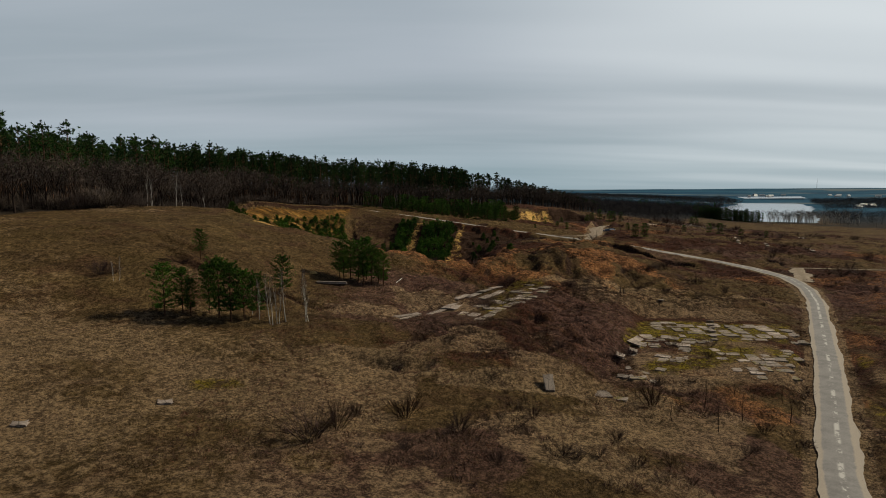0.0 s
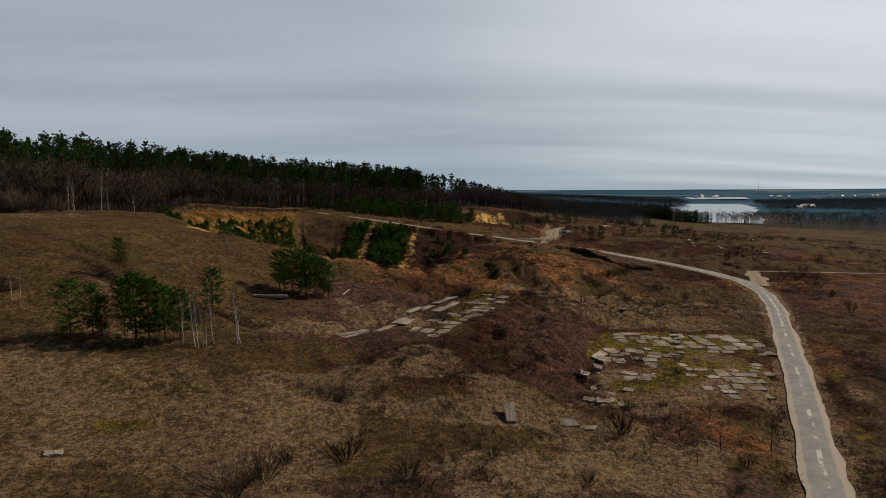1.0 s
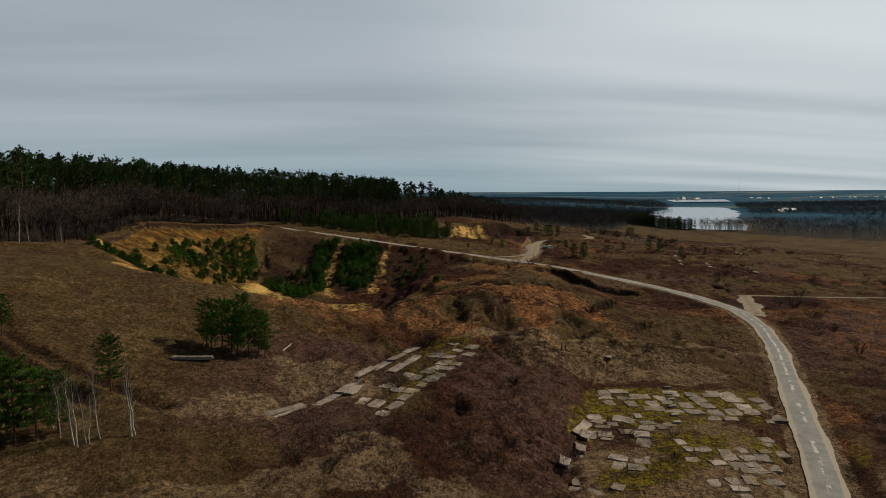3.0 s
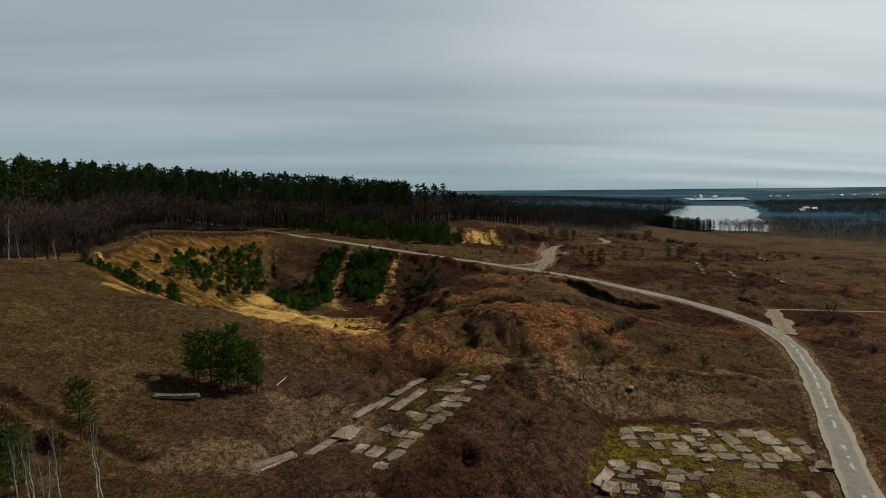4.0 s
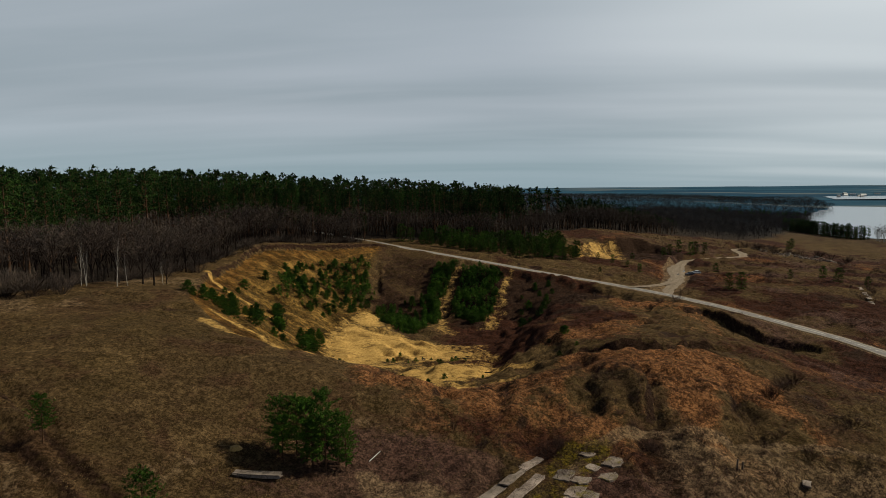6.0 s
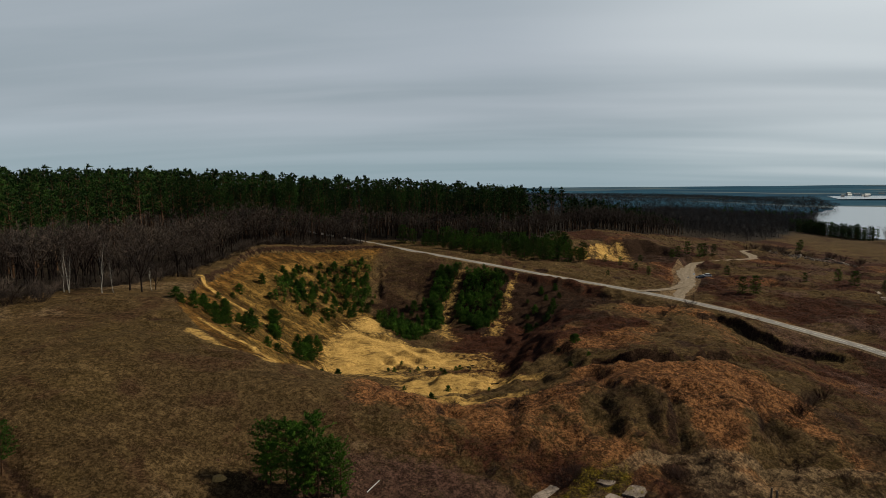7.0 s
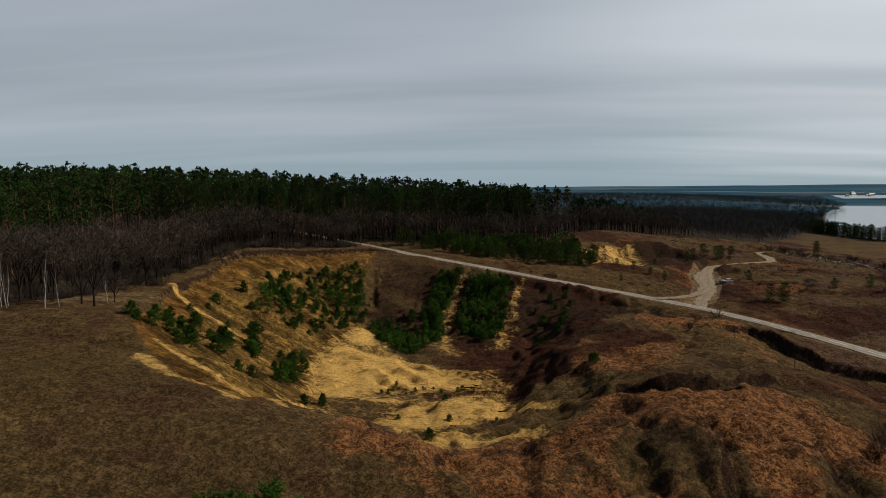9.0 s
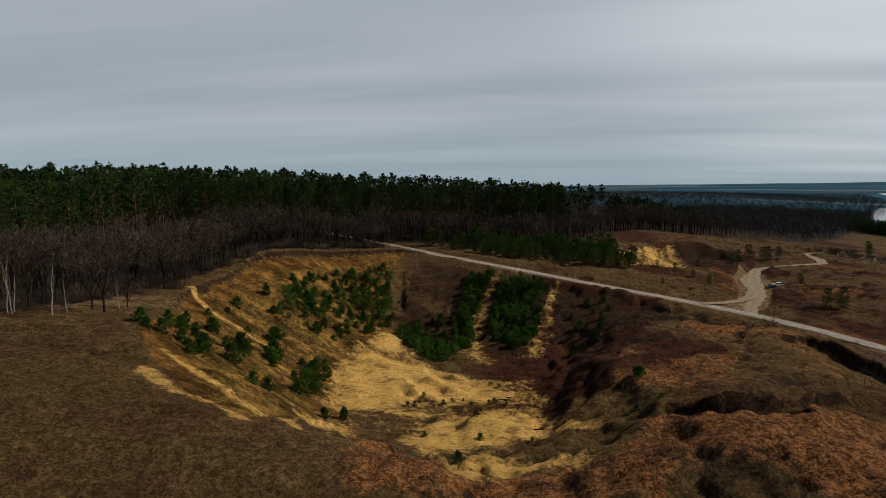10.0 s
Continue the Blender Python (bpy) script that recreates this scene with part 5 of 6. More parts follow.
bx_, by_ = thin_out(*in_wood(4, 24000, (-60, 620, 372, 1150), lambda x, y, d: (d > 12) & (x >= 0.35 * (y - 360))), 5.6)
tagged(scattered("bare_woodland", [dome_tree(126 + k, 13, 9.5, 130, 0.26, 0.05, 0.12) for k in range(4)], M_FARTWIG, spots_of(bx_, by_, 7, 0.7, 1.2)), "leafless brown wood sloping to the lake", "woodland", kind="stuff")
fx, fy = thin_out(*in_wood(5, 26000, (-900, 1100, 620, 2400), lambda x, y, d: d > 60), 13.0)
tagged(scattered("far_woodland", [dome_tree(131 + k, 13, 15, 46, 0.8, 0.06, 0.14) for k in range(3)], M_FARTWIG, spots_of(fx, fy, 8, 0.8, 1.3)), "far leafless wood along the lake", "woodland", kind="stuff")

g = np.random.RandomState(19)
cx, cy = g.uniform(60, 700, 2600), g.uniform(520, 1500, 2600)
ok = inside(cx, cy, WOODS) & (near_line(cx, cy, EDGE)[0] > 30) & (rough(cx * 0.4, cy, 90, 82, 2) > 0.22) & (cx > 0.35 * (cy - 345) + 20)
far_wood("pine_groves", [p[0] for p in lt_pine], [p[1] for p in lt_pine], (M_BARK, M_NEEDLE_DARK), spots_of(cx[ok], cy[ok], 20, 0.5, 0.72), "dark pine groves inside the leafless wood")

# flood plain woods beyond the lake
g = np.random.RandomState(12)
wx, wy = g.uniform(380, 1900, 46000), g.uniform(200, 2100, 46000)
ok = inside(wx, wy, FLOOD) & ~inside(wx, wy, LAKE) & ~inside(wx, wy, RIVER) & ((rough(wx, wy, 300, 80, 3) > -0.25) | (np.hypot(wx, wy) < 1000)) & (wy > 0.45 * wx - 60)
wx, wy = thin_out(wx[ok], wy[ok], 9.5)
near_flood = np.hypot(wx, wy) < 950
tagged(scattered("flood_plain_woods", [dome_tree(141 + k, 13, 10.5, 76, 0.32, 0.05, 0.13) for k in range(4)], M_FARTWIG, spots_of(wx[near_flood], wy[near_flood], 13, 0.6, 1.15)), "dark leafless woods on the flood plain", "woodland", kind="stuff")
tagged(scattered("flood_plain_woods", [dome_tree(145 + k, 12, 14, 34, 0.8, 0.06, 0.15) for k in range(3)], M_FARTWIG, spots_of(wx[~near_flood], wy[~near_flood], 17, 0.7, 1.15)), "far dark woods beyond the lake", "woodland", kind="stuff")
ix = g.uniform(0, 1, 200)
jx, jy = 340 + 30 * ix + g.uniform(-9, 9, 200), 797 - 92 * ix + g.uniform(-12, 12, 200)
far_wood("pine_belt", [p[0] for p in lt_belt], [p[1] for p in lt_belt], (M_BARK, M_NEEDLE_DARK), spots_of(jx, jy, 14, 0.45, 0.62), "dark belt of pines before the lake")
kx, ky = g.uniform(368, 470, 110), g.uniform(0, 1, 110)
ky = 690 + 0.15 * (kx - 368) - 30 * ky
far_wood("shore_trees", [b[0] for b in lb], [b[1] for b in lb], (M_BIRCH, M_TWIG), spots_of(kx, ky, 15, 0.7, 1.1), "pale leafless trees on the lake shore")

# young pines in and around the pit
pit_pine = [tree_thing("pine_sapling", pine_meshes(151 + k, 2.7, (2.0, 1.7, 1.9, 1.6)[k], 0.0, 9, 8, 6, 7, 0.34), (M_BARK, M_NEEDLE_LOW), "small bushy green pine on the pit's slope", "pine sapling", "young pines of the pit") for k in range(4)]


def strewn(seed, count, poly, gap):
    r = np.random.RandomState(seed)
    P = np.array(poly)
    x, y = r.uniform(P[:, 0].min(), P[:, 0].max(), count), r.uniform(P[:, 1].min(), P[:, 1].max(), count)
    ok = inside(x, y, poly)
    return [(a, b) for a, b in zip(*thin_out(x[ok], y[ok], gap))]


slope_w = strewn(1, 330, [(-76, 280), (-70, 301), (-51, 318), (-42, 290), (-47, 271), (-55, 250), (-62, 254)], 3.0)[:74]
slope_w2 = [(-61, 236, 1.35), (-62.5, 238.5, 1.0), (-58.5, 229, 1.3), (-56.5, 226, 1.1), (-54, 218, 1.4), (-52.5, 215, 1.0), (-48, 224, 1.2), (-45, 218, 1.5), (-43.5, 214, 1.2), (-46.5, 212, 1.0), (-44.5, 195, 1.0), (-44, 188, 0.9), (-36, 201, 0.9), (-33, 204, 1.0), (-50, 234, 1.2), (-49, 238, 0.9), (-46.2, 217, 1.4), (-49.5, 230, 1.5), (-47, 232.7, 1.3), (-43.6, 206.5, 1.2), (-44.9, 219, 1.5), (-61.7, 235, 1.3), (-57.2, 226, 1.6), (-56.2, 252, 1.3), (-52.9, 262, 1.2), (-60.5, 260, 1.7), (-62, 262, 1.4), (-64.7, 266.7, 1.3)]
slope_w3 = [(-63.7, 187, 1.1), (-62, 186, 0.8), (-60.6, 188, 1.0), (-65, 197, 1.2), (-63.7, 199, 1.3), (-62.5, 202, 1.2), (-66, 203, 1.0), (-70, 211, 0.9), (-65.8, 214, 1.4), (-66.5, 216, 1.0), (-55.2, 192, 1.5), (-56.5, 194, 1.2), (-58, 190, 1.0), (-55, 187, 1.1), (-53.5, 199, 1.5), (-57.8, 212, 1.6), (-56, 209, 1.4), (-59, 207, 1.0)]
slope_n = strewn(4, 400, [(-41, 286), (-20, 296), (-15, 290), (-16, 274), (-24, 258), (-36, 271)], 2.6)[:56]
slope_n2 = strewn(5, 300, [(-9, 313), (9, 313), (6, 295), (3, 277), (-2, 271), (-9, 282), (-11, 292)], 2.6)[:44]
slope_n3 = strewn(15, 300, [(-20, 315), (-11, 319), (-14, 304), (-17, 288), (-22, 293), (-22, 308)], 2.6)[:24]
slope_m = strewn(36, 160, [(-70, 206), (-54, 212), (-46, 226), (-50, 262), (-52, 290), (-72, 296), (-80, 262), (-74, 232)], 6.0)[:20]
slope_e = strewn(6, 100, [(16, 303), (30, 302), (24, 268), (13, 262)], 4.5)[:14]
floor_p = [(-16.3, 225), (-15, 230), (-12.5, 231), (-21.4, 228), (-22, 220), (-6, 227), (-5, 228.6, 0.6), (-7, 205.5), (-5.4, 198, 0.6), (-7.3, 181, 0.75), (-18, 222), (-10, 226), (-2, 227), (-24, 222)]
thick = strewn(31, 900, [(-41, 286), (-20, 296), (-15, 290), (-15.5, 274), (-24, 256), (-36, 271)], 1.5) + strewn(32, 900, [(-8, 313), (9, 313), (6, 295), (3, 277), (-2, 271), (-9, 282), (-11, 292)], 1.4) + strewn(35, 500, [(-20, 315), (-11, 319), (-14, 304), (-17, 288), (-22, 293), (-22, 308)], 1.5) + strewn(33, 90, [(-70, 290), (-62, 306), (-48, 314), (-42, 292), (-50, 278), (-60, 268)], 3.0) + strewn(37, 400, [(-57, 315), (-51, 318), (-43, 292), (-50, 281), (-56, 290), (-58, 300)], 2.5) + strewn(38, 110, [(-76, 275), (-70, 278), (-60, 266), (-58, 252), (-66, 250), (-70, 262)], 2.4) + strewn(39, 120, [(-51, 236), (-46, 236), (-42, 208), (-46, 206), (-50, 222)], 4.0)
tx, ty = np.array(thick).T
ok = rough(tx + 0.3 * ty, ty * 0.25, 12, 91, 2) > -0.3
tx, ty = tx[ok], ty[ok]
lt = [pine_meshes(161 + k, 3.0, 1.5, 0.02, 6, 5, 2, 4, 0.76) for k in range(3)]
far_wood("pine_thicket", [t[0] for t in lt], [t[1] for t in lt], (M_BARK, M_NEEDLE_LOW), spots_of(tx, ty, 34, 0.55, 1.15), "dense low green pines on the pit's bank")
plant(pit_pine, slope_w + slope_m + slope_w2 + slope_w3 + slope_n + slope_n2 + slope_n3 + slope_e, 0.6, 1.35, 21)
plant([again(pit_pine[0], 0, 0, 0.3, 0)], floor_p + [(25.2, 214, 0.9), (24.4, 214.6, 0.7), (20.8, 213, 0.4), (26.5, 201, 0.4), (22.5, 202, 0.5), (-16, 200, 0.4), (4, 197, 0.35)], 0.25, 0.5, 22)
# pines beyond the road and on the heath
band = strewn(8, 700, [(-44, 358), (-20, 352), (10, 347), (36, 349), (48, 358), (46, 376), (40, 396), (6, 380), (-30, 370)], 3.2)[:120]
bushy = [tree_thing("pine_tree", pine_meshes(171 + k, 8.0, (3.0, 2.5, 2.8)[k], (0.05, 0.16, 0.1)[k], 10, 7, 7, 7, 0.50), (M_BARK, M_NEEDLE_LOW), "bushy green pine by the road", "pine tree", "pines beyond the road") for k in range(3)]
plant(bushy, band, 0.4, 1.25, 23)
plant([again(bushy[0], 0, 0, 0.6, 0)], [(109, 351, 0.6), (98, 303, 0.85), (102.5, 302.5, 0.9), (62, 356, 0.5), (68, 350, 0.4), (151, 339, 0.7), (153, 330, 0.85), (134, 332, 0.55), (161, 323, 0.6), (239, 565, 1.0), (52, 330, 0.35), (75, 373, 0.5), (71, 338, 0.5), (97, 398, 0.75), (107, 406, 0.9), (114, 407, 0.95), (124, 415, 0.8), (101, 402, 0.8), (118, 412, 0.9),
                                                (186, 344, 0.55), (210, 505, 1.0), (56, 362, 0.45)], 0.6, 0.9, 24)

# ---- slabs ----
def slab_mesh(seed, a, b, h):
    """A cast slab with worn corners, lying along x."""
    r = random.Random(seed)
    bm = bmesh.new()
    bmesh.ops.create_cube(bm, size=1.0)
    bmesh.ops.subdivide_edges(bm, edges=bm.edges[:], cuts=2, use_grid_fill=True)
    for v in bm.verts:
        v.co = Vector((v.co.x * a, v.co.y * b, v.co.z * h))
        edge = (abs(v.co.x) > a * 0.49) + (abs(v.co.y) > b * 0.49)
        v.co += Vector((r.gauss(0, 1), r.gauss(0, 1), r.gauss(0, 0.3))) * (0.05 * edge + 0.012)
    me = bpy.data.meshes.new("slab")
    bm.to_mesh(me)
    bm.free()
    me.materials.append(M_CONCRETE)
    return me


def lay(name, me, x, y, turn, label, category, tilt=(0, 0), lift=0.0, group=""):
    ob = tagged(new(name, me), label, category, group)
    ob.matrix_basis = pose(x, y, float(height(x, y)[0]) + lift, tilt[0], tilt[1], turn)
    return ob


ROW = "concrete slabs in a row"
row_mesh = [slab_mesh(k, 5.4, 1.5, 0.22) for k in range(3)]
r = random.Random(3)
for k in range(6):
    t = (k + 0.5) / 6
    x, y = -2.4 + 16.4 * t + 0.22 * math.sin(k * 1.7), 115.2 + 27.8 * t
    lay("concrete_slab", row_mesh[k % 3], x, y, 59.5 + r.uniform(-4, 4), "long grey concrete slab lying tilted in a row", "concrete slab", (r.uniform(-9, -2), r.uniform(-4, 4)), 0.30, ROW)
for x, y, a in ((-7.6, 112.6, 40), (-6.2, 113.4, 44), (10.0, 131.2, 62), (12.6, 135.5, 58), (3.0, 121.5, 70)):
    lay("concrete_slab", row_mesh[1], x, y, a, "grey concrete slab half sunk beside the row", "concrete slab", (r.uniform(-6, 6), r.uniform(-3, 3)), 0.12, ROW)
lay("concrete_beam", slab_mesh(21, 6.2, 1.1, 0.45), -23.2, 127.6, 3, "long pale concrete beam lying in grass", "concrete beam", (0, 2), 0.25)
lay("concrete_slab", slab_mesh(22, 1.4, 2.5, 0.28), 14.8, 81.4, 4, "concrete slab leaning on a bank of dry weeds", "concrete slab", (38, 4), 0.75)
lay("concrete_slab", slab_mesh(23, 2.6, 1.0, 0.3), 54.0, 146.2, 65, "lone grey concrete slab on a bank", "concrete slab", (0, 5), 0.1)
for x, y, a, w in ((38.0, 115.9, 53, 6.0), (37.6, 113.2, 60, 3.2), (35.4, 109.0, 74, 2.6), (31.5, 104.0, 70, 2.8)):
    lay("concrete_slab", slab_mesh(24, w, 1.4, 0.3), x, y, a, "tilted concrete slab on the edge of a paved yard", "concrete slab", (r.uniform(10, 22), r.uniform(-4, 4)), 0.35)
for x, y, h in ((44.2, 147.0, 1.7), (45.2, 147.6, 1.3)):
    m = Mesh()
    m.tube((0, 0, -0.3), (0.05, 0, h), 0.16, 0.13, 7)
    m.tube((0.05, 0, h), (0.05, 0, h + 0.02), 0.13, 0.02, 7)
    lay("stump_post", m.done("stump_post", M_WOOD), x, y, 0, "short weathered dark post in grass", "post")
for x, y, w in ((-33.5, 70.5, 1.7), (-45.5, 62.5, 1.6)):
    lay("stone_slab", slab_mesh(30, w, 1.0, 0.35), x, y, 20, "flat weathered stone slab in dry grass", "stone slab", (3, 2), 0.12)

# ---- the paved yard: broken plates with moss between ----
pavement = tagged(new("pavement"), "broken mossy concrete plates of an old yard", "pavement", kind="structure")
lane = tagged(new("pavement"), "cracked mossy concrete lane", "pavement", kind="structure")


def plate_mesh(seed, a, b):
    """A broken plate: an uneven outline, low sides and a slightly smaller top."""
    r = random.Random(seed)
    m = Mesh()
    n = 16
    ring = []
    for k in range(n):
        t = 2 * math.pi * k / n
        c, s = math.cos(t), math.sin(t)
        q = max(abs(c), abs(s))
        bite = r.uniform(0.93, 1.0) * (r.choice((1.0, 0.96, 0.84, 0.68)) if k % 4 == 2 else r.choice((1.0, 1.0, 0.95, 0.82)))
        ring.append(Vector((c / q * a * 0.51 * bite, s / q * b * 0.51 * bite, 0)))
    m.v = [p + Vector((0, 0, -0.3)) for p in ring] + [p * 1.0 for p in ring] + [p * 0.97 + Vector((0, 0, 0.02)) for p in ring]
    m.f = [(k + o, (k + 1) % n + o, (k + 1) % n + n + o, k + n + o) for o in (0, n) for k in range(n)] + [tuple(range(2 * n, 3 * n))]
    return m.done("plate", M_MOSSY)


plates = [plate_mesh(k, 1.0, 1.0) for k in range(14)]


def pave(parent, x0, y0, along, n_along, n_across, a, b, chance, seed, drop=0.04, loose=0.3):
    """Rows of plates from a corner, along a direction in degrees."""
    r = random.Random(seed)
    d, e = turn_about(radians(along)), turn_about(radians(along - 90))
    spots = []
    for i in range(n_along):
        for j in range(n_across):
            if r.random() < chance:
                w, l = r.uniform(1 - loose, 1.16) * b, r.uniform(1 - 1.4 * loose, 1.16) * a
                p = Vector((x0, y0, 0)) + d * (i + 0.5) * a + e * (j + 0.5) * b
                spots.append((p.x + r.uniform(-2, 2) * loose, p.y + r.uniform(-2, 2) * loose, l, w, along + r.uniform(-30, 30) * loose + r.choice((0, 180))))
    spots = [s for s, d in zip(spots, near_line(np.array([s[0] for s in spots]), np.array([s[1] for s in spots]), ROAD)[0]) if d > 4.6]
    for k, ((x, y, l, w, t), z) in enumerate(zip(spots, height([s[0] for s in spots], [s[1] for s in spots]))):
        ob = new("plate", plates[r.randrange(14)])
        ob.parent = parent
        ob.matrix_basis = pose(x, y, z + drop + r.uniform(-0.02, 0.06), r.uniform(-2, 2), r.uniform(-2, 2), t) @ Matrix.Diagonal((l, w, 1, 1))


pave(pavement, 58.5, 132.6, -6, 5, 4, 3.4, 3.1, 0.88, 3, loose=0.22)
pave(pavement, 60.0, 120.0, -6, 4, 2, 3.0, 2.4, 0.55, 7)
pave(pavement, 49.5, 113.0, -6, 8, 3, 2.7, 2.3, 0.45, 10, loose=0.4)
pave(pavement, 49.0, 106.0, -6, 7, 6, 2.5, 2.3, 0.66, 4, loose=0.35)
pave(pavement, 46.0, 134.5, -6, 4, 4, 3.3, 3.0, 0.72, 8, loose=0.28)
pave(pavement, 41.0, 122.0, -6, 5, 4, 2.5, 2.3, 0.55, 1, loose=0.4)
pave(pavement, 32.5, 105.0, 62, 7, 4, 3.0, 2.5, 0.66, 2)
pave(pavement, 26.5, 92.5, 62, 4, 3, 2.7, 2.4, 0.6, 9)
pave(pavement, 20.5, 86.0, -2, 2, 1, 3.4, 3.0, 1.0, 5, 0.02, 0.12)
pave(lane, 1.2, 112.6, 60, 12, 3, 3.3, 2.3, 0.64, 6, 0.05, 0.28)
# kerb stones between the two parts of the yard
kerb = slab_mesh(41, 1.3, 0.7, 0.5)
for k in range(6):
    lay("kerb_block", kerb, 54.0 + 1.35 * k, 117.0 + 3.4 * k, -4 + 5 * math.sin(k), "mossy concrete kerb block in a broken line", "kerb block", (3 * math.sin(2 * k), 4 * math.cos(k)), 0.08, "kerb blocks in a line")

# ---- grass ----
def tuft(seed, blades, h, w, spread=0.95):
    r = random.Random(seed)
    m = Mesh()
    for _ in range(blades):
        o = Vector((r.gauss(0, spread), r.gauss(0, spread), 1)).normalized()
        m.blade(Vector((r.gauss(0, 0.2), r.gauss(0, 0.2), -0.04)), o * h * r.uniform(0.6, 1.2), w, o.cross(turn_about(r.uniform(0, 6.3))))
    return m


def meadow(name, mat, count, box, seed, h, keep, label, lo=0.7, hi=1.5, blade=0.05):
    g = np.random.RandomState(seed)
    x, y = g.uniform(box[0], box[1], count), g.uniform(box[2], box[3], count)
    z, c = land(x, y)
    ok = (c["d1"] > 2.75) & (c["d2"] > 3.2) & keep(x, y, c)
    x, y, z = x[ok], y[ok], z[ok]
    s = g.uniform(lo, hi, len(x))
    spots = np.stack([x, y, z, g.uniform(0, 6.3, len(x)), s, s * g.uniform(0.7, 1.2, len(x))], -1)
    return tagged(scattered(name, [tuft(seed + k, 7, h, blade) for k in range(4)], mat, spots), label, "grass", kind="stuff")


meadow("dry_grass", M_GRASS, 60000, (-84, 78, 52, 205), 201, 0.26, lambda x, y, c: (rough(x, y, 7, 41, 3) > -0.1) & (c["yard"] < 0.5) & (c["s"] < 0.01), "straw-coloured dry grass tufts")
meadow("dry_weeds", M_WEED, 34000, (-30, 110, 55, 230), 205, 0.46, lambda x, y, c: (rough(x, y, 12, 42, 3) > 0.0) & (c["s"] < 0.1) & (c["yard"] < 0.4), "rust-brown dry weeds")

meadow("heath_scrub", M_SHRUB, 15000, (78, 300, 120, 560), 209, 1.0, lambda x, y, c: (rough(x, y, 16, 43, 3) > 0.02) & (c["yard"] < 0.1) & ~inside(x, y, WOODS), "low dark leafless scrub on the heath", 0.6, 1.6)
meadow("yard_weeds", M_WEED, 9000, (28, 82, 86, 142), 221, 0.42, lambda x, y, c: (c["yard"] > 0.3) & (rough(x, y, 5, 46, 3) > 0.05), "dry weeds growing between the concrete plates", 0.5, 1.2)
meadow("low_scrub", M_SHRUB, 30000, (-36, 82, 54, 172), 217, 0.85, lambda x, y, c: (rough(x, y, 9, 45, 4) > 0.12) & (x > -10 + 0.12 * (y - 60)) & (c["yard"] < 0.3) & (c["s"] < 0.02), "low dark mauve scrub on broken ground", 0.5, 1.3)
meadow("pit_scrub", M_WEED, 9000, (-90, 70, 165, 335), 213, 0.7, lambda x, y, c: (c["s"] > 0.02) & (rough(x, y, 9, 44, 3) > 0.05) & ((x > 0) | (c["s"] < 0.8)), "sparse dry weeds on the pit's banks", 0.5, 1.2)

# ---- cars ----
def car(name, paint, label):
    """A family car, nose along +x."""
    ob = tagged(new(name), label, "car", "parked cars")
    bm = bmesh.new()
    side = ((-2.1, 0.35), (-2.15, 0.75), (-1.95, 0.98), (-0.9, 1.02), (0.95, 1.0), (1.75, 0.86), (2.1, 0.68), (2.12, 0.35))
    rings = [[bm.verts.new((x, w * (0.84 if z < 0.4 else 0.89 if z < 0.9 else 0.82), z)) for x, z in side] for w in (-1, 1)]
    n = len(side)
    for k in range(n):
        bm.faces.new((rings[0][k], rings[0][(k + 1) % n], rings[1][(k + 1) % n], rings[1][k]))
    bm.faces.new(rings[0][::-1])
    bm.faces.new(rings[1])
    bmesh.ops.recalc_face_normals(bm, faces=bm.faces)
    bmesh.ops.bevel(bm, geom=bm.edges[:], offset=0.06, segments=2, affect="EDGES")
    me = bpy.data.meshes.new("body")
    bm.to_mesh(me)
    bm.free()
    me.materials.append(paint)
    child("body", me, ob)
    for nm, top, base, mat in (("cabin_glass", 1.40, 0.98, M_GLASS), ("roof", 1.47, 1.40, paint)):
        m = Mesh()
        lo = ((-1.85, -0.78), (1.0, -0.78), (1.0, 0.78), (-1.85, 0.78)) if nm == "cabin_glass" else ((-1.45, -0.62), (0.35, -0.62), (0.35, 0.62), (-1.45, 0.62))
        hi = ((-1.45, -0.62), (0.35, -0.62), (0.35, 0.62), (-1.45, 0.62)) if nm == "cabin_glass" else ((-1.3, -0.52), (0.2, -0.52), (0.2, 0.52), (-1.3, 0.52))
        m.v = [Vector((*p, base)) for p in lo] + [Vector((*p, top)) for p in hi]
        m.f = [(3, 2, 1, 0), (4, 5, 6, 7), (0, 1, 5, 4), (1, 2, 6, 5), (2, 3, 7, 6), (3, 0, 4, 7)]
        child(nm, m.done(nm, mat), ob)
    for x in (-1.3, 1.35):
        for y in (-0.8, 0.8):
            t, rim = Mesh(), Mesh()
            t.tube((0, -0.1, 0), (0, 0.1, 0), 0.32, 0.32, 14)
            t.f += [tuple(range(14))[::-1], tuple(range(14, 28))]
            rim.tube((0, -0.112, 0), (0, 0.112, 0), 0.19, 0.19, 10)
            rim.f += [tuple(range(10))[::-1], tuple(range(10, 20))]
            w = child("wheel", t.done("wheel", M_TYRE), ob, pose(x, y, 0.32))
            child("rim", rim.done("rim", M_RIM), w)
    for y in (-0.6, 0.6):
        for nm, x, mat in (("headlight", 2.06, M_LAMP), ("tail_light", -2.12, M_REDLAMP)):
            m = Mesh()
            m.box(x - 0.05, x + 0.05, y - 0.17, y + 0.17, 0.64, 0.76)
            child(nm, m.done(nm, mat), ob)
    m = Mesh()
    m.box(-2.19, -2.13, -0.26, 0.26, 0.48, 0.6)
    child("number_plate", m.done("number_plate", M_LITTER), ob)
    return ob


stand(car("car", M_NAVY, "dark blue hatchback parked on grass"), 93.6, 339.0, 1.0, 200)
stand(car("car", M_WHITE, "white saloon car parked on grass"), 97.0, 341.8, 1.0, 190)

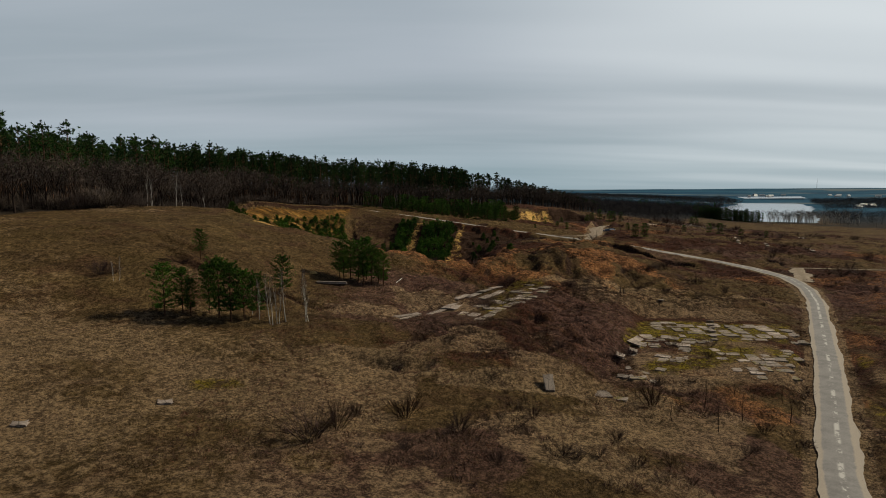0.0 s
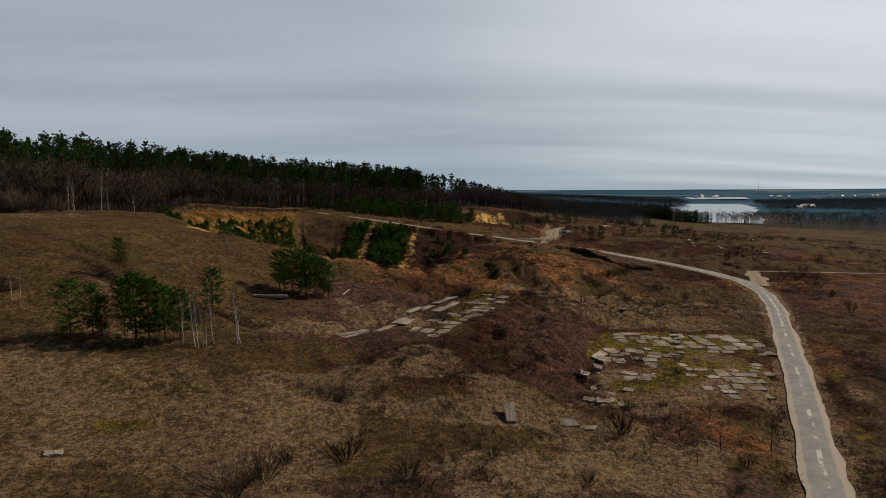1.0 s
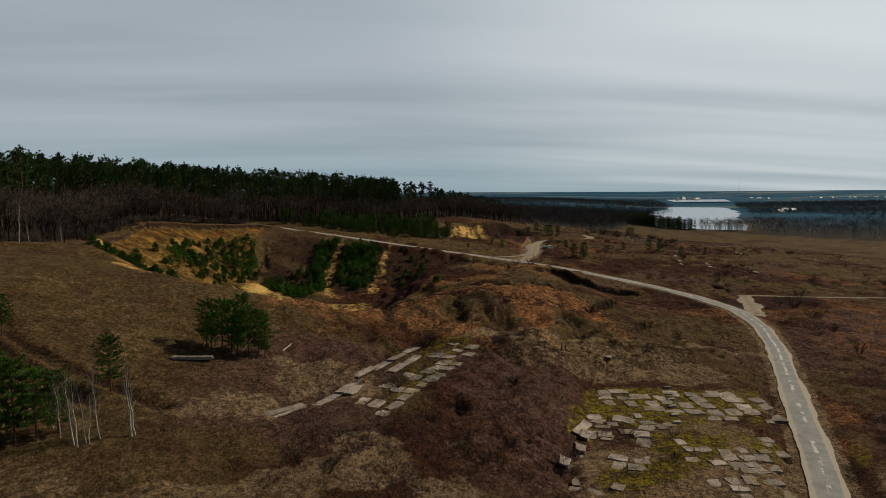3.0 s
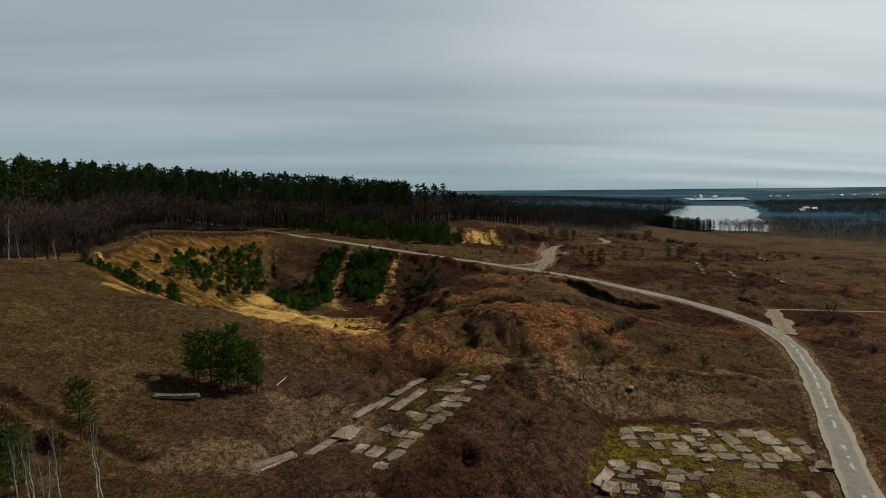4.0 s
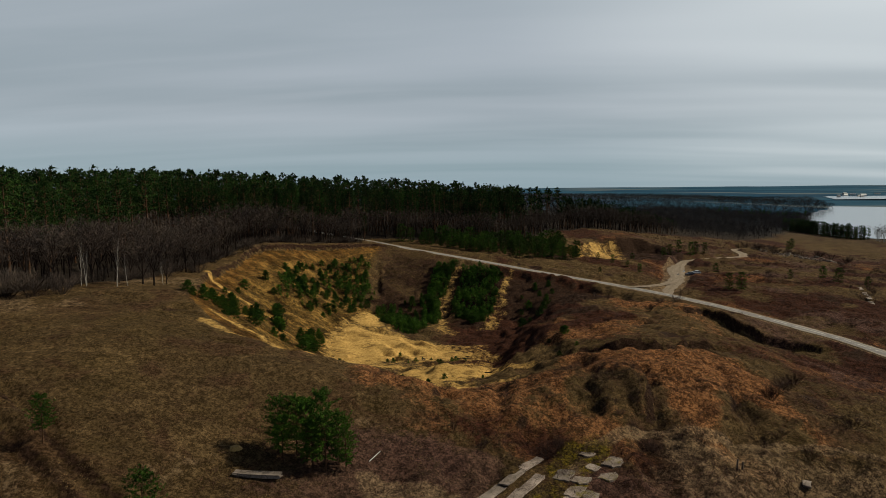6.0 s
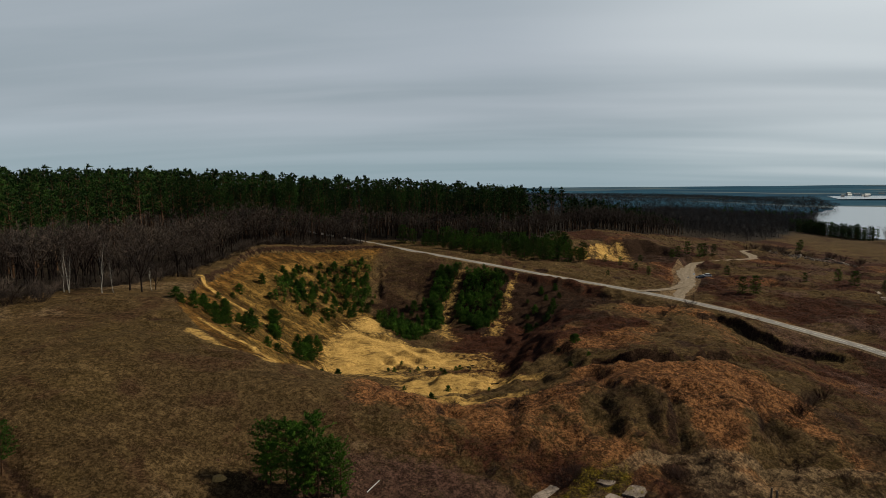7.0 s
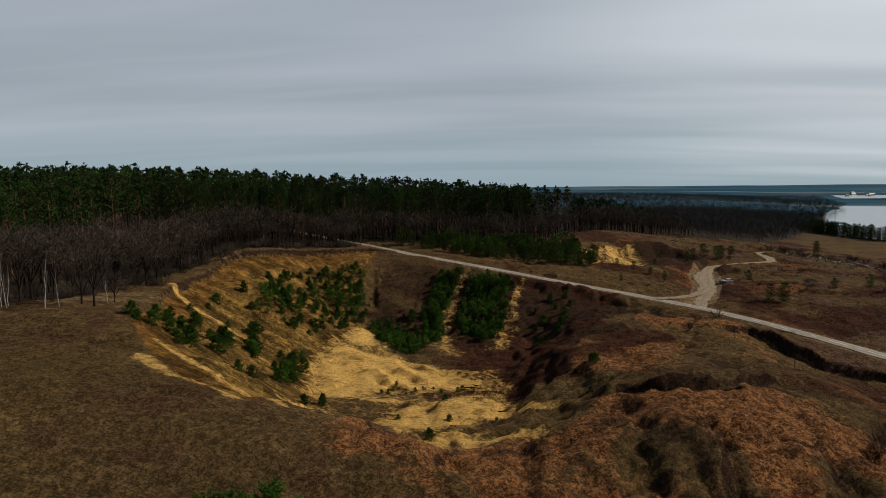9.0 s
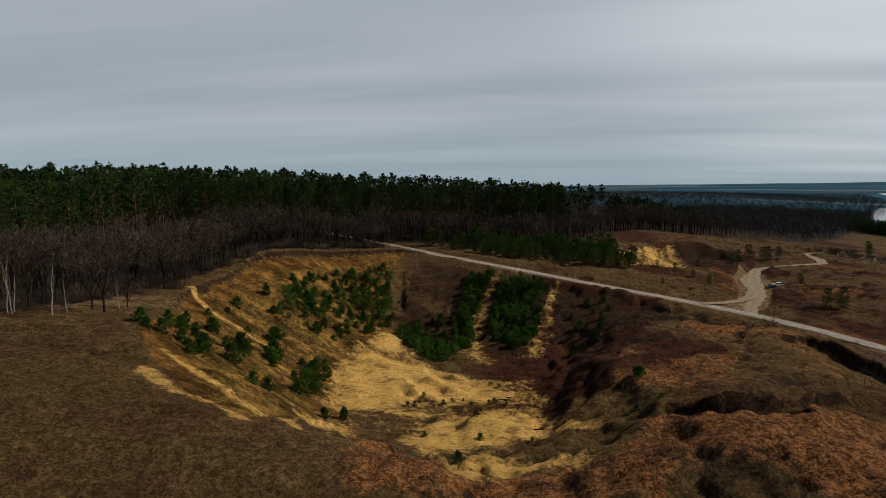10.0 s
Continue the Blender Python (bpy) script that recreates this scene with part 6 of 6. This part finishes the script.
for x, y, a, l in ((89.2, 342, 72, 5.0), (91.0, 347, 72, 6.0), (93.2, 354, 74, 5.0), (94.6, 352, 70, 4.0), (95.2, 361, 72, 4.5)):
    m = Mesh()
    m.v = [Vector((l * 0.5 * math.cos(k * 0.4488) * (1 + 0.2 * math.sin(3 * k)), 0.55 * math.sin(k * 0.4488) * (1 + 0.25 * math.cos(2 * k)), 0.0)) for k in range(14)]
    m.f = [tuple(range(14))]
    ob = lay("puddle", m.done("puddle", M_WATER), x, y, a, "shallow muddy puddle in a track rut", "puddle", (0, 0), 0.16, "puddles on the track")

# ---- litter, tyre and log in the pit ----
bm = bmesh.new()
ring = []
for k in range(18):
    t = 2 * math.pi * k / 18
    ring.append([bm.verts.new(((0.42 + 0.13 * math.cos(u)) * math.cos(t), (0.42 + 0.13 * math.cos(u)) * math.sin(t), 0.13 + 0.13 * math.sin(u))) for u in [2 * math.pi * j / 8 for j in range(8)]])
for k in range(18):
    for j in range(8):
        bm.faces.new((ring[k][j], ring[(k + 1) % 18][j], ring[(k + 1) % 18][(j + 1) % 8], ring[k][(j + 1) % 8]))
me = bpy.data.meshes.new("tyre")
bm.to_mesh(me)
bm.free()
me.materials.append(M_TYRE)
lay("old_tyre", me, -14.5, 228.5, 0, "old black tyre thrown on the sand", "tyre", (12, 5), 0.02)
for x, y, a, l in ((-3, 231, 12, 3.4), (-1.5, 232, -20, 2.6), (-2.2, 230.4, 40, 2.2), (6, 205, 10, 5.0)):
    m = Mesh()
    m.tube((-l / 2, 0, 0.1), (0, 0.1, 0.16), 0.16, 0.14, 7)
    m.tube((0, 0.1, 0.16), (l / 2, 0, 0.12), 0.14, 0.09, 7)
    lay("log", m.done("log", M_GREYBARK), x, y, a, "dark dead log lying on the sand", "log")

m = Mesh()
for k in range(9):
    t = 2 * math.pi * k / 9
    m.v.append(Vector((1.1 * math.cos(t) * (1 + 0.2 * math.sin(2 * k)), 0.8 * math.sin(t), -0.1)))
for k in range(9):
    m.v.append(m.v[k] * 0.5 + Vector((0.05, 0, 0.4 + 0.06 * math.sin(k))))
m.f = [(k, (k + 1) % 9, 9 + (k + 1) % 9, 9 + k) for k in range(9)] + [tuple(range(9, 18))]
lay("sand_heap", m.done("sand_heap", plain("heap_sand", (0.20, 0.125, 0.04), (0.36, 0.23, 0.08), 3.0, relief=0.03)), -28.1, 131.7, 0, "small heap of yellow sand on the grass", "sand heap")
m = Mesh()
m.tube((-1.1, 0, 0.1), (1.0, 0.1, 0.9), 0.06, 0.04, 5)
lay("dead_branch", m.done("dead_branch", M_LITTER), -9.3, 135.9, 50, "pale dead branch stuck in the grass", "branch")

heap = [Mesh() for _ in range(4)]
for k, m in enumerate(heap):
    m.box(-0.5, 0.5 + 0.2 * k, -0.35, 0.35, -0.2, 0.35 + 0.15 * k)
    m.tube((0.2, 0, 0.1), (0.9, 0.3, 0.8), 0.08, 0.06, 5)
g = np.random.RandomState(61)
hx, hy = g.uniform(183, 210, 150), g.uniform(0, 1, 150)
hy = 480 - 1.45 * (hx - 184) + 46 * (hy - 0.5)
s = g.uniform(0.5, 1.5, 150)
tagged(scattered("rubbish_heap", heap, M_CONCRETE, np.stack([hx, hy, height(hx, hy), g.uniform(0, 6.3, 150), s, s * g.uniform(0.5, 1.0, 150)], -1)), "pale heap of scrap and rubble among bushes", "rubbish heap", kind="stuff")
thorn = [(g.uniform(178, 222), 0) for _ in range(26)]
plant([again(shrubs[0], 0, 0, 1, 0)], [(x, 486 - 1.45 * (x - 184) + g.uniform(0, 30)) for x, _ in thorn], 1.3, 2.6, 62)
for (x0, y0), (x1, y1) in (((156, 320), (141, 284)), ((159, 296), (152, 279)), ((172, 282), (164, 260)), ((222, 373), (211, 348))):
    n = int(math.hypot(x1 - x0, y1 - y0) / 6)
    for k in range(n):
        if rnd.random() < 0.75:
            t = (k + 0.5) / n
            lay("concrete_beam", row_mesh[k % 3], x0 + (x1 - x0) * t, y0 + (y1 - y0) * t, math.degrees(math.atan2(y1 - y0, x1 - x0)) + rnd.uniform(-5, 5), "old pale concrete beam lying across the heath", "concrete beam", (0, rnd.uniform(-3, 3)), 0.1, "beams on the heath")
# ---- far buildings and mast ----
def house(x, y, w, l, h, turn, label):
    ob = tagged(new("house"), label, "house", "houses of a far village")
    a = Mesh()
    a.box(-l / 2, l / 2, -w / 2, w / 2, -1, h)
    child("wall", a.done("wall", M_WALL), ob)
    b = Mesh()
    o = 0.5
    b.v = [Vector(p) for p in ((-l / 2 - o, -w / 2 - o, h), (l / 2 + o, -w / 2 - o, h), (l / 2 + o, w / 2 + o, h), (-l / 2 - o, w / 2 + o, h), (-l / 2 - o, 0, h + w * 0.4), (l / 2 + o, 0, h + w * 0.4))]
    b.f = [(0, 1, 5, 4), (2, 3, 4, 5), (1, 2, 5), (3, 0, 4), (3, 2, 1, 0)]
    child("roof", b.done("roof", M_ROOF), ob)
    stand(ob, x, y, 1.0, turn)


r = random.Random(77)
for k in range(34):
    y = r.uniform(2600, 3100)
    x = y * r.uniform(0.50, 0.98)
    house(x, y, r.uniform(8, 12), r.uniform(10, 26), r.uniform(3, 6), r.uniform(-30, 30), "far pale house with a grey roof")
for x, y, l in ((873, 1225, 14), (797, 1155, 12), (880, 1260, 16)):
    house(x, y, 9, l, 4, 12, "long pale farm shed with a light roof")
mast = tagged(new("radio_mast"), "thin far lattice mast on the skyline", "mast")
for nm, a, b, rad in (("base", -3, 3, 3.0), ("shaft", 3, 62, 1.3), ("tip", 62, 78, 0.5)):
    m = Mesh()
    m.tube((0, 0, a), (0, 0, b), rad, rad * 0.7, 6)
    child(nm, m.done(nm, M_STEEL), mast)
stand(mast, 2750, 4440)
